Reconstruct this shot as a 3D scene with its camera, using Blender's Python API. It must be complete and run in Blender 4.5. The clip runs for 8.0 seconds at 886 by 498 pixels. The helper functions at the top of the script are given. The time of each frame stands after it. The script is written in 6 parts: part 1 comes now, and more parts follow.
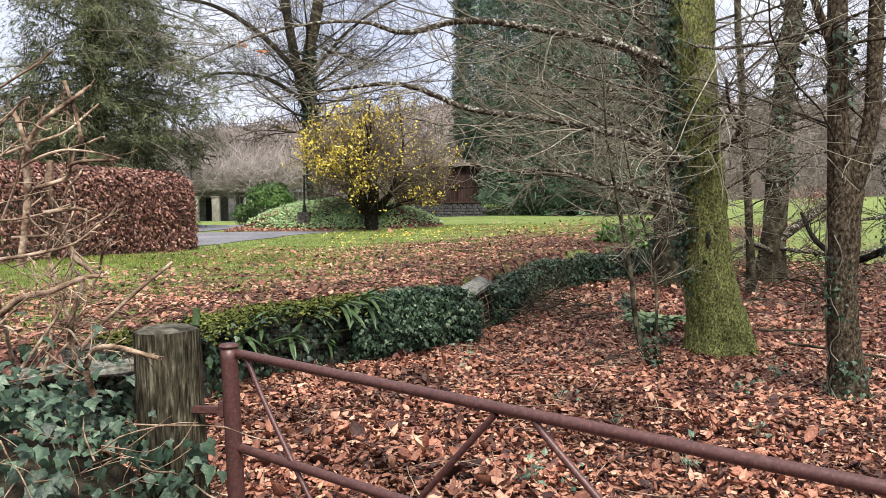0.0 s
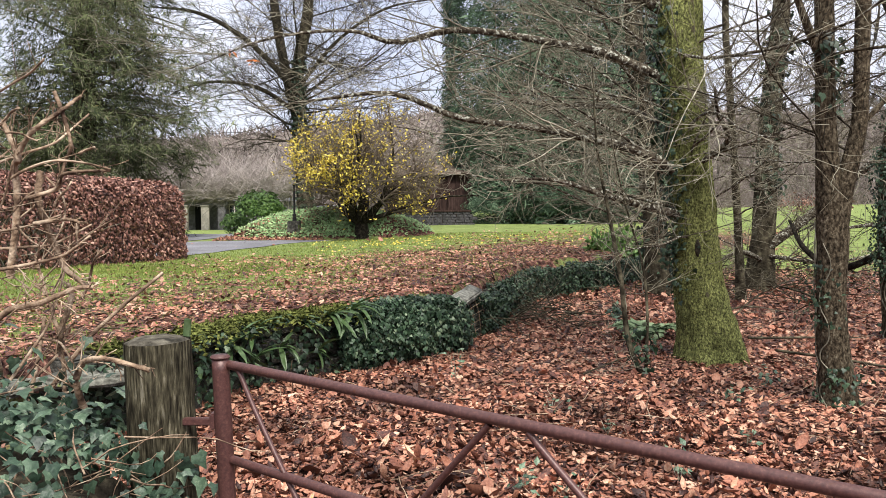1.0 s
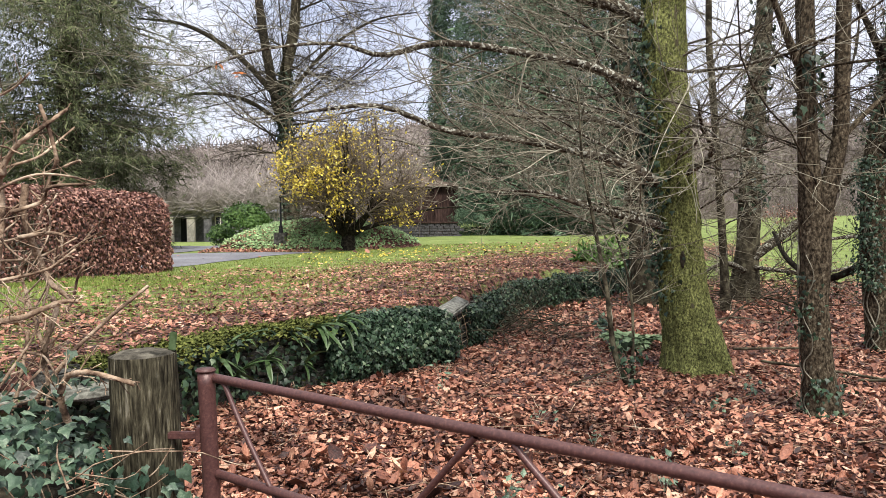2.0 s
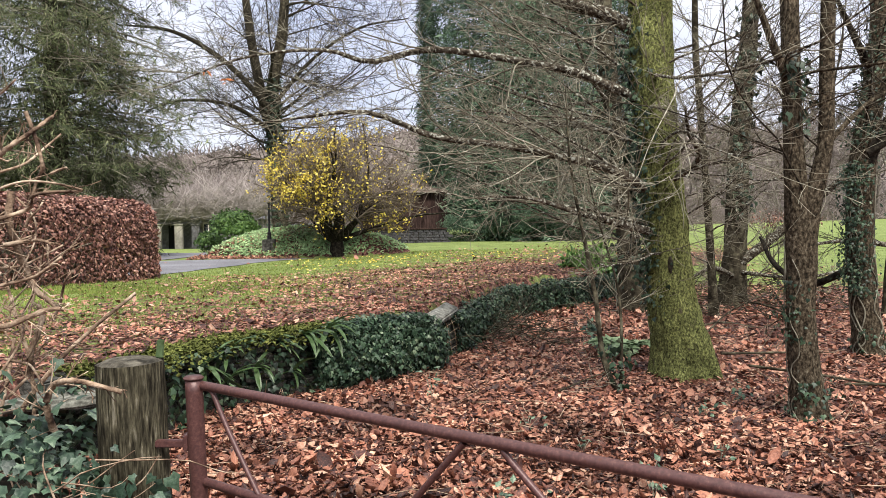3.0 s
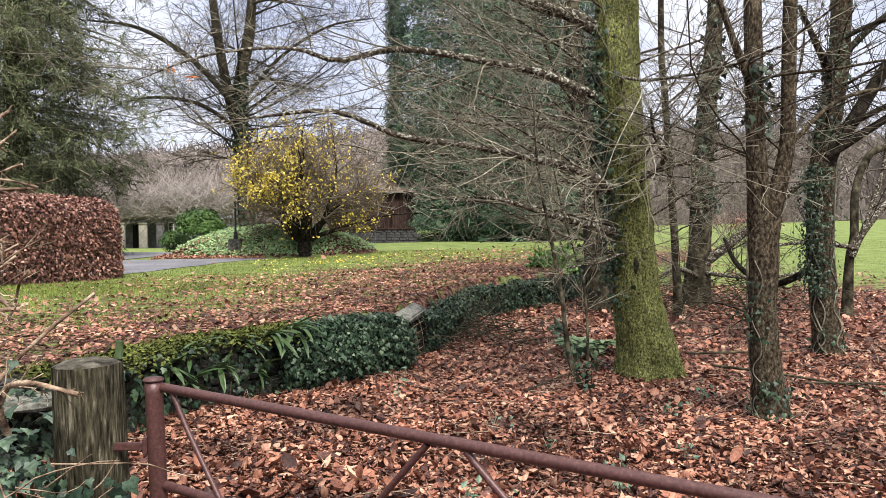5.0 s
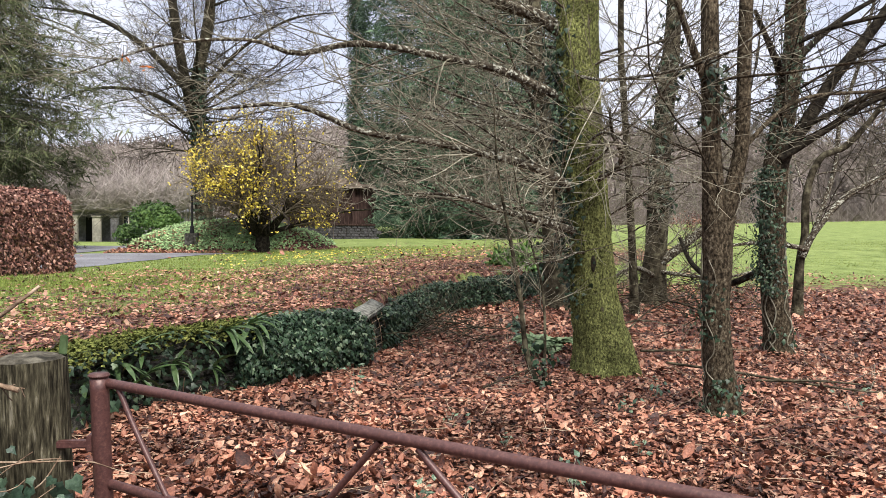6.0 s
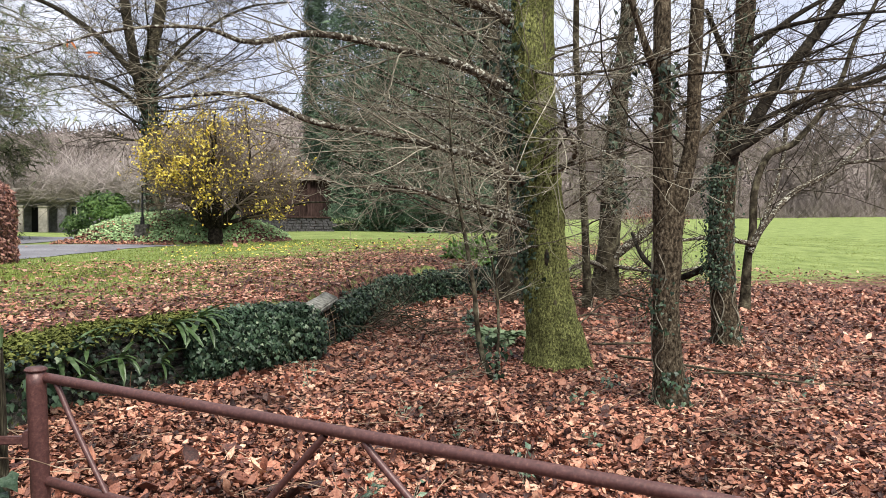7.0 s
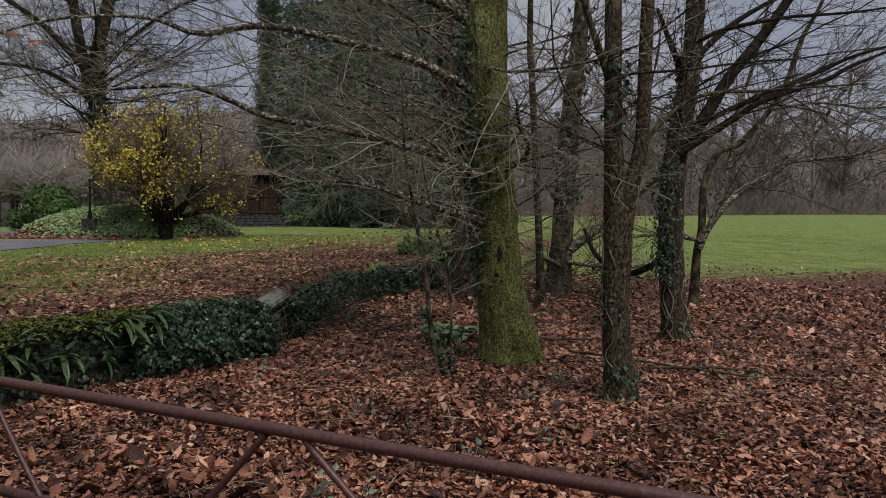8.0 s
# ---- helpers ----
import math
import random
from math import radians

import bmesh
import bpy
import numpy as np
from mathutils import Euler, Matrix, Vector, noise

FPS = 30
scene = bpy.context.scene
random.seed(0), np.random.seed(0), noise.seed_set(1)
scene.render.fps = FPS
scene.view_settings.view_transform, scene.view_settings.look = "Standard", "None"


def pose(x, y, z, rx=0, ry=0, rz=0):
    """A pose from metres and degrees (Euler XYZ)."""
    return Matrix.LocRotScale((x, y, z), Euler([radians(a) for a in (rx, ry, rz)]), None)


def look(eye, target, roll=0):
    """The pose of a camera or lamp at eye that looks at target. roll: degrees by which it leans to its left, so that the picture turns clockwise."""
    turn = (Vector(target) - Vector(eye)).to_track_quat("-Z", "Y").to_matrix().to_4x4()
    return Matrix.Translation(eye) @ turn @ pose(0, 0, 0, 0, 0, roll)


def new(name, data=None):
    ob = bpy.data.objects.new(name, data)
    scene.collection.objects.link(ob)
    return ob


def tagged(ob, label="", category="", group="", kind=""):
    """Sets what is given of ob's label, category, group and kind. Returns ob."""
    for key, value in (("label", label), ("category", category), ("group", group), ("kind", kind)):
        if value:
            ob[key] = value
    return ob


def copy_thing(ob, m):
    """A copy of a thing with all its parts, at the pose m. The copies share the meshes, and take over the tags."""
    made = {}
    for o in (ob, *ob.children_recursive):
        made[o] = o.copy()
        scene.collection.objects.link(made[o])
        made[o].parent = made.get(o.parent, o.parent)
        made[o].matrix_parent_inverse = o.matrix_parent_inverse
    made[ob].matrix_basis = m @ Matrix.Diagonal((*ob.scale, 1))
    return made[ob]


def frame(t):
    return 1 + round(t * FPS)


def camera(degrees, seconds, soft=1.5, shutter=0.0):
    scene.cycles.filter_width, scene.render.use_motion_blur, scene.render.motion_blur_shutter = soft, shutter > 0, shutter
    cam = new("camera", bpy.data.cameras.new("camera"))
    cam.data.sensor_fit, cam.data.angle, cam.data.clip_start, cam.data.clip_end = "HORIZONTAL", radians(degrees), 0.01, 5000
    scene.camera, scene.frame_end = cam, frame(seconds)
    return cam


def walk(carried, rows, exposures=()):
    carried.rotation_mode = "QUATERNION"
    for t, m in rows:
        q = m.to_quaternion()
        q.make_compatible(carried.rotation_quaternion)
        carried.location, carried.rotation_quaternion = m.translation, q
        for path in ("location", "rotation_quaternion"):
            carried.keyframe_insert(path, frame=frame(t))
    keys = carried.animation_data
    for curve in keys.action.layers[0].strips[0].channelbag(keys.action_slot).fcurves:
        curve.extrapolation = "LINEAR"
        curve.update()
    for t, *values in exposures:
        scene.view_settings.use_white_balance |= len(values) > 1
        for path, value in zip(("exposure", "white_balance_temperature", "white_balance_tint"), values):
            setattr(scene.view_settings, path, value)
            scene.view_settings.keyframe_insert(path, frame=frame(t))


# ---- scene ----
cam = camera(58.4, 8.0, soft=0.85)
PATH = [
    (0, (0.02, -0.082, 1.611), (0.015, 1.913, 1.464), -0.1),
    (0.5, (0.017, -0.081, 1.614), (0.025, 1.914, 1.478), -0.2),
    (1, (0.013, -0.08, 1.616), (0.033, 1.916, 1.49), -0.2),
    (1.5, (0.015, -0.087, 1.62), (0.052, 1.91, 1.509), -0.2),
    (3, (0.018, -0.095, 1.621), (0.099, 1.902, 1.539), -0.4),
    (3.5, (0.021, -0.087, 1.618), (0.116, 1.909, 1.537), -0.5),
    (4, (0.021, -0.089, 1.621), (0.132, 1.907, 1.537), -0.5),
    (5.5, (0.036, -0.076, 1.619), (0.24, 1.912, 1.538), 0.2),
    (6, (0.044, -0.066, 1.615), (0.304, 1.915, 1.526), 0.6),
    (6.5, (0.054, -0.06, 1.614), (0.364, 1.914, 1.515), 0.9),
    (7, (0.066, -0.054, 1.612), (0.435, 1.909, 1.508), 1.1),
    (7.5, (0.077, -0.05, 1.609), (0.503, 1.901, 1.504), 1.3),
    (8, (0.095, -0.046, 1.612), (0.573, 1.893, 1.5), 1.4),
]
EXPO = [(0, 0.7), (7.5, 0.7), (7.6, 0.68), (7.7, 0.43), (7.8, 0.08), (7.9, -0.32), (8.0, -0.82)]
walk(cam, [(t, look(eye, target, roll)) for t, eye, target, roll in PATH], EXPO)

# ---- sky and light: overcast winter day ----
world = bpy.data.worlds.new("world")
scene.world = world
world.use_nodes = True
wt = world.node_tree
bg = wt.nodes["Background"]
sky = wt.nodes.new("ShaderNodeTexSky")
sky.sky_type, sky.sun_disc = "NISHITA", False
sky.sun_elevation, sky.sun_rotation = radians(28), radians(150)
dim = wt.nodes.new("ShaderNodeVectorMath"); dim.operation = "SCALE"; dim.inputs["Scale"].default_value = 0.12
wt.links.new(sky.outputs[0], dim.inputs[0])
tco = wt.nodes.new("ShaderNodeTexCoord")
cl = wt.nodes.new("ShaderNodeTexNoise"); cl.inputs["Scale"].default_value = 3.2; cl.inputs["Detail"].default_value = 7
wt.links.new(tco.outputs["Generated"], cl.inputs["Vector"])
cr = wt.nodes.new("ShaderNodeValToRGB")
cr.color_ramp.elements[0].position, cr.color_ramp.elements[0].color = 0.35, (0.46, 0.51, 0.68, 1)
cr.color_ramp.elements[1].position, cr.color_ramp.elements[1].color = 0.68, (0.72, 0.74, 0.84, 1)
wt.links.new(cl.outputs["Fac"], cr.inputs[0])
mx = wt.nodes.new("ShaderNodeMixRGB"); mx.inputs[0].default_value = 0.88
wt.links.new(dim.outputs[0], mx.inputs[1]); wt.links.new(cr.outputs[0], mx.inputs[2])
# an overcast sky is about three times as bright overhead as at the horizon
sep = wt.nodes.new("ShaderNodeSeparateXYZ"); wt.links.new(tco.outputs["Generated"], sep.inputs[0])
gr = wt.nodes.new("ShaderNodeMixRGB")
gr.inputs[1].default_value, gr.inputs[2].default_value = (0.80, 0.80, 0.83, 1), (1.6, 1.51, 1.32, 1)
wt.links.new(sep.outputs[2], gr.inputs[0])
ov = wt.nodes.new("ShaderNodeVectorMath"); ov.operation = "MULTIPLY"
wt.links.new(mx.outputs[0], ov.inputs[0]); wt.links.new(gr.outputs[0], ov.inputs[1])
wt.links.new(ov.outputs[0], bg.inputs[0])
bg.inputs[1].default_value = 1.0
sun = new("sun", bpy.data.lights.new("sun", "SUN"))
sun.data.energy, sun.data.angle, sun.data.color = 4.4, radians(24), (1.0, 0.95, 0.87)
sun.matrix_world = look((2.5, -7, 18), (0, 4, 0))

# ---- materials ----
def surf(name, stops, scale=8.0, detail=6.0, rough=0.85, bump=0.3, bump_scale=45.0, island=0.0, metal=0.0, spec=0.12,
         coarse=0.35, coarse_scale=1.3, stretch=(1, 1, 1), spots=None, sheen=0.0, through_light=0.0):
    """Noise-coloured surface: ramp stops [(pos, rgb)], a coarse blotch on top, fine relief. island: share of colour picked per piece."""
    m = bpy.data.materials.new(name)
    m.use_nodes = True
    t = m.node_tree
    b = t.nodes["Principled BSDF"]
    co = t.nodes.new("ShaderNodeTexCoord")
    mp = t.nodes.new("ShaderNodeMapping"); mp.inputs["Scale"].default_value = stretch
    t.links.new(co.outputs["Object"], mp.inputs[0])
    n = t.nodes.new("ShaderNodeTexNoise"); n.inputs["Scale"].default_value = scale; n.inputs["Detail"].default_value = detail
    n.inputs["Roughness"].default_value = 0.65
    t.links.new(mp.outputs[0], n.inputs["Vector"])
    fac = n.outputs["Fac"]
    st = t.nodes.new("ShaderNodeMapRange"); st.inputs[1].default_value = 0.36; st.inputs[2].default_value = 0.64
    t.links.new(fac, st.inputs[0]); fac = st.outputs[0]
    if island:
        ge = t.nodes.new("ShaderNodeNewGeometry")
        mi = t.nodes.new("ShaderNodeMix"); mi.inputs[0].default_value = island
        t.links.new(fac, mi.inputs[2]); t.links.new(ge.outputs["Random Per Island"], mi.inputs[3])
        fac = mi.outputs[0]
    r = t.nodes.new("ShaderNodeValToRGB")
    while len(r.color_ramp.elements) < len(stops):
        r.color_ramp.elements.new(0.5)
    for e, (p, c) in zip(r.color_ramp.elements, stops):
        e.position, e.color = p, (*c, 1)
    t.links.new(fac, r.inputs[0])
    col = r.outputs[0]
    if spots:
        v = t.nodes.new("ShaderNodeTexNoise"); v.inputs["Scale"].default_value = spots[1]; v.inputs["Detail"].default_value = 3
        t.links.new(mp.outputs[0], v.inputs["Vector"])
        sr = t.nodes.new("ShaderNodeMapRange"); sr.inputs[1].default_value, sr.inputs[2].default_value = spots[2], spots[2] + 0.06
        t.links.new(v.outputs["Fac"], sr.inputs[0])
        sm = t.nodes.new("ShaderNodeMixRGB"); sm.inputs[2].default_value = (*spots[0], 1)
        t.links.new(sr.outputs[0], sm.inputs[0]); t.links.new(col, sm.inputs[1]); col = sm.outputs[0]
    if coarse:
        n2 = t.nodes.new("ShaderNodeTexNoise"); n2.inputs["Scale"].default_value = coarse_scale; n2.inputs["Detail"].default_value = 3
        t.links.new(co.outputs["Object"], n2.inputs["Vector"])
        mr = t.nodes.new("ShaderNodeMapRange"); mr.inputs[1].default_value, mr.inputs[2].default_value = 0.3, 0.7
        mr.inputs[3].default_value, mr.inputs[4].default_value = 1 - coarse, 1 + coarse * 0.6
        t.links.new(n2.outputs["Fac"], mr.inputs[0])
        sc = t.nodes.new("ShaderNodeVectorMath"); sc.operation = "SCALE"
        t.links.new(col, sc.inputs[0]); t.links.new(mr.outputs[0], sc.inputs["Scale"]); col = sc.outputs[0]
    t.links.new(col, b.inputs["Base Color"])
    b.inputs["Roughness"].default_value, b.inputs["Metallic"].default_value = rough, metal
    b.inputs["Specular IOR Level"].default_value = spec
    if bump:
        n3 = t.nodes.new("ShaderNodeTexNoise"); n3.inputs["Scale"].default_value = bump_scale; n3.inputs["Detail"].default_value = 6
        t.links.new(mp.outputs[0], n3.inputs["Vector"])
        bu = t.nodes.new("ShaderNodeBump"); bu.inputs["Strength"].default_value = bump; bu.inputs["Distance"].default_value = 0.02
        t.links.new(n3.outputs["Fac"], bu.inputs["Height"]); t.links.new(bu.outputs[0], b.inputs["Normal"])
    if through_light:
        tr = t.nodes.new("ShaderNodeBsdfTranslucent"); t.links.new(col, tr.inputs[0])
        ms = t.nodes.new("ShaderNodeMixShader"); ms.inputs[0].default_value = through_light
        t.links.new(b.outputs[0], ms.inputs[1]); t.links.new(tr.outputs[0], ms.inputs[2])
        t.links.new(ms.outputs[0], t.nodes["Material Output"].inputs[0])
    return m

M_LITTER = surf("fallen_leaves", [(0, (.010, .006, .006)), (.2, (.050, .022, .019)), (.42, (.175, .068, .045)), (.62, (.33, .140, .088)), (.8, (.45, .240, .160)), (.93, (.58, .395, .295)), (1, (.58, .32, .08))],
                scale=55, island=0.77, rough=0.52, bump=0.35, bump_scale=120, spec=0.3, coarse=0.65, coarse_scale=1.3, through_light=0.06)
M_COPPER = surf("copper_beech_leaf", [(0, (.022, .010, .009)), (.4, (.12, .050, .038)), (.75, (.29, .140, .105)), (1, (.55, .36, .28))], scale=20, island=0.85, rough=0.5, bump=0, spec=0.3, coarse=0.25, through_light=0.06)
M_YELLOW = surf("yellow_leaf", [(0, (.34, .23, .03)), (.5, (.62, .50, .085)), (1, (.84, .72, .20))], scale=10, island=0.85, rough=0.6, bump=0, coarse=0.15, through_light=0.25)
M_ORANGE = surf("orange_leaf", [(0, (.35, .10, .03)), (1, (.55, .20, .06))], island=0.8, rough=0.6, bump=0, coarse=0, through_light=0.25)
M_IVY = surf("ivy_leaf", [(0, (.006, .014, .008)), (.5, (.020, .042, .022)), (.82, (.055, .092, .052)), (1, (.18, .22, .14))], scale=25, island=0.85, rough=0.45, bump=0.1, spec=0.28, coarse=0.35, through_light=0.05)
M_BLUEIVY = surf("large_ivy_leaf", [(0, (.006, .014, .009)), (.4, (.028, .056, .035)), (.75, (.080, .130, .082)), (1, (.23, .30, .20))], scale=70, detail=9, island=0.72, rough=0.42, bump=0.3, bump_scale=60, spec=0.35, coarse=0.35, coarse_scale=5, through_light=0.05)
M_FERN = surf("fern_frond", [(0, (.015, .032, .010)), (.55, (.050, .092, .030)), (1, (.19, .26, .14))], scale=12, island=0.7, rough=0.42, bump=0.1, spec=0.4, coarse=0.3, coarse_scale=4, through_light=0.12)
M_PALEFERN = surf("pale_fern", [(0, (.12, .18, .09)), (.5, (.2, .28, .15)), (1, (.34, .42, .26))], scale=12, island=0.7, rough=0.6, bump=0, coarse=0.15, through_light=0.15)
M_CONIFER = surf("conifer_spray", [(0, (.010, .015, .008)), (.4, (.062, .080, .038)), (.75, (.19, .215, .105)), (.93, (.31, .32, .18)), (1, (.32, .22, .11))], scale=1.5, island=0.6, rough=0.65, bump=0, coarse=0.5, coarse_scale=0.5, through_light=0.06)
M_CYPRESS = surf("cypress_spray", [(0, (.010, .024, .015)), (.45, (.062, .106, .066)), (.85, (.17, .245, .155)), (1, (.30, .39, .26))], scale=1.5, island=0.6, rough=0.65, bump=0, coarse=0.55, coarse_scale=0.8, through_light=0.05)
M_LAUREL = surf("evergreen_leaf", [(0, (.04, .095, .025)), (.5, (.115, .215, .055)), (1, (.22, .35, .095))], scale=6, island=0.7, rough=0.45, bump=0, spec=0.35, coarse=0.3, through_light=0.12)
M_COVER = surf("ground_cover_leaf", [(0, (.08, .14, .06)), (.5, (.25, .37, .17)), (1, (.46, .60, .31))], scale=6, island=0.7, rough=0.5, bump=0, coarse=0.25, through_light=0.1)
M_BLADE = surf("grass_blade", [(0, (.085, .115, .028)), (.5, (.185, .235, .055)), (1, (.35, .40, .12))], scale=2, island=0.7, rough=0.6, bump=0, coarse=0.3, through_light=0.2)
M_MOSS = surf("mossy_bark", [(0, (.028, .029, .014)), (.3, (.084, .090, .034)), (.6, (.152, .166, .060)), (1, (.29, .31, .115))], scale=52, detail=14, rough=0.95, bump=1.0, bump_scale=75, coarse=0.5, coarse_scale=2.4, stretch=(1, 1, 0.7), spots=((.085, .076, .048), 9, 0.67), spec=0.04)
M_MOSSPAD = surf("moss", [(0, (.035, .045, .012)), (.5, (.09, .105, .028)), (1, (.2, .21, .06))], scale=30, rough=1.0, bump=1.0, bump_scale=90, coarse=0.4, coarse_scale=3, spec=0.1)
M_BARK = surf("brown_bark", [(0, (.012, .010, .007)), (.35, (.040, .031, .021)), (.7, (.085, .068, .046)), (1, (.15, .128, .092))], scale=48, detail=13, rough=0.92, bump=1.0, bump_scale=46, coarse=0.35, coarse_scale=5, stretch=(1, 1, 0.6), spots=((.24, .24, .19), 11, 0.70), spec=0.05)
# also darkens twigs seen against the sky, as a silhouette would
M_DARKBARK_SHADE = surf("dark_bark_and_shade", [(0, (.014, .012, .009)), (.5, (.038, .032, .023)), (1, (.085, .074, .05))], scale=14, detail=10, rough=0.92, bump=0.7, coarse=0.3)
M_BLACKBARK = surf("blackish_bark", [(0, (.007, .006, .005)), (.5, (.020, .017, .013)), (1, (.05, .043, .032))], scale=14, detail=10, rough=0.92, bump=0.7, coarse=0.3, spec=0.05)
M_BUSHTWIG = surf("brown_bush_twig", [(0, (.055, .042, .032)), (.5, (.135, .108, .084)), (1, (.27, .225, .18))], scale=6, island=0.6, rough=0.9, bump=0, coarse=0.2, spec=0.05)
M_GREYBARK = surf("grey_brown_bark", [(0, (.014, .012, .008)), (.5, (.05, .043, .03)), (1, (.13, .12, .08))], scale=8, detail=9, rough=0.92, bump=0.8, bump_scale=30, coarse=0.4, coarse_scale=3, stretch=(1, 1, 0.8), spec=0.05)
M_LIMB = surf("lichen_limb", [(0, (.018, .014, .010)), (.45, (.058, .048, .036)), (1, (.15, .132, .10))], scale=18, rough=0.92, bump=0.6, bump_scale=60, coarse=0.3, spots=((.36, .365, .31), 30, 0.55), spec=0.05)
M_TWIG = surf("bare_twig", [(0, (.055, .048, .035)), (.45, (.165, .15, .112)), (.8, (.31, .295, .23)), (1, (.50, .48, .40))], scale=9, island=0.5, rough=0.9, bump=0, coarse=0.3, spec=0.05)
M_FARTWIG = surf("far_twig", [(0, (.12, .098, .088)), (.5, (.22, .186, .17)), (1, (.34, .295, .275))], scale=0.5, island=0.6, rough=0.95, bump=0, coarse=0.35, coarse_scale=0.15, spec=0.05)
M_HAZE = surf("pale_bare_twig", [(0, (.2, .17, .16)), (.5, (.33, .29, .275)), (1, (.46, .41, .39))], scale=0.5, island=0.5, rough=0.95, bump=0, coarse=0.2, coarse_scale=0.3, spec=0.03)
M_STEM = surf("cut_hedge_stem", [(0, (.07, .042, .028)), (.45, (.24, .165, .11)), (1, (.48, .38, .28))], scale=16, rough=0.85, bump=0.5, bump_scale=70, coarse=0.35, coarse_scale=4, spec=0.25)
M_RUST = surf("rusty_paint", [(0, (.052, .022, .020)), (.4, (.074, .031, .028)), (.75, (.090, .039, .035)), (1, (.125, .060, .048))], scale=110, detail=10, rough=0.46, bump=0.05, bump_scale=220, coarse=0.12, coarse_scale=4, metal=0.15, spots=((.085, .030, .018), 50, 0.66), spec=0.5)
M_POST = surf("weathered_post", [(0, (.014, .012, .009)), (.3, (.038, .034, .023)), (.6, (.070, .063, .042)), (.85, (.112, .102, .068)), (1, (.18, .165, .125))], scale=60, detail=15, rough=0.92, bump=0.9, bump_scale=70, coarse=0.5, coarse_scale=8, stretch=(1.5, 1.5, 0.2), spots=((.080, .083, .034), 4.0, 0.60), spec=0.05)
M_POSTTOP = surf("post_end_grain", [(0, (.025, .023, .018)), (.5, (.07, .063, .05)), (1, (.13, .12, .095))], scale=20, rough=0.95, bump=0.7, bump_scale=60, coarse=0.4, coarse_scale=9)
# stone colour lowered to paint in the shaded recess beneath ivy and ferns
M_STONE = surf("wall_stone", [(0, (.022, .022, .019)), (.5, (.062, .060, .052)), (1, (.13, .125, .11))], scale=9, detail=9, rough=0.9, bump=0.8, bump_scale=35, coarse=0.4, coarse_scale=2, spots=((.07, .09, .022), 6, 0.6))
M_SLAB = surf("pale_slab", [(0, (.05, .05, .042)), (.5, (.13, .13, .11)), (1, (.26, .255, .22))], scale=14, detail=9, rough=0.9, bump=0.5, bump_scale=50, coarse=0.3, coarse_scale=5, spots=((.14, .17, .05), 9, 0.62))
M_SLABPALE = surf("pale_coping", [(0, (.09, .09, .078)), (.5, (.19, .19, .165)), (1, (.32, .315, .28))], scale=14, detail=9, rough=0.9, bump=0.5, bump_scale=50, coarse=0.3, coarse_scale=5)
M_DRIVE = surf("drive_tarmac", [(0, (.115, .115, .128)), (.5, (.165, .165, .182)), (1, (.23, .23, .25))], scale=30, rough=0.75, bump=0.2, bump_scale=80, coarse=0.3, coarse_scale=0.7)
M_TIMBER = surf("brown_timber", [(0, (.016, .010, .009)), (.5, (.036, .021, .018)), (1, (.065, .04, .034))], scale=6, rough=0.85, bump=0.3, stretch=(3, 3, 0.4), coarse=0.3)
M_ROOF = surf("tan_roof", [(0, (.085, .064, .05)), (.5, (.135, .105, .083)), (1, (.20, .16, .13))], scale=5, rough=0.9, bump=0.4, coarse=0.3)
M_SLATE = surf("slate_roof", [(0, (.06, .06, .07)), (1, (.16, .16, .18))], scale=5, rough=0.7, bump=0.3, coarse=0.3)
M_CREAM = surf("cream_paint", [(0, (.55, .51, .43)), (1, (.74, .70, .62))], scale=6, rough=0.8, bump=0.1, coarse=0.2)
M_GREY = surf("grey_plaster", [(0, (.15, .148, .155)), (.5, (.22, .215, .225)), (1, (.31, .305, .315))], scale=4, rough=0.9, bump=0.3, coarse=0.3)
M_GARDENSTONE = surf("dark_grey_stone", [(0, (.028, .027, .029)), (.5, (.062, .060, .063)), (1, (.12, .118, .12))], scale=7, detail=8, rough=0.9, bump=0.6, coarse=0.4, coarse_scale=3)
M_BLACK = surf("black_iron", [(0, (.012, .012, .013)), (1, (.03, .03, .032))], scale=20, rough=0.5, bump=0.1, metal=0.3, coarse=0.1)
M_GLASS = surf("dark_window_glass", [(0, (.02, .025, .03)), (1, (.04, .05, .055))], scale=2, rough=0.08, bump=0, spec=0.6, coarse=0)
M_WHITE = surf("white_car_paint", [(0, (.34, .35, .37)), (1, (.42, .43, .45))], scale=2, rough=0.25, bump=0, spec=0.5, coarse=0)
M_TYRE = surf("rubber", [(0, (.012, .012, .012)), (1, (.03, .03, .03))], rough=0.9, bump=0.1, coarse=0)

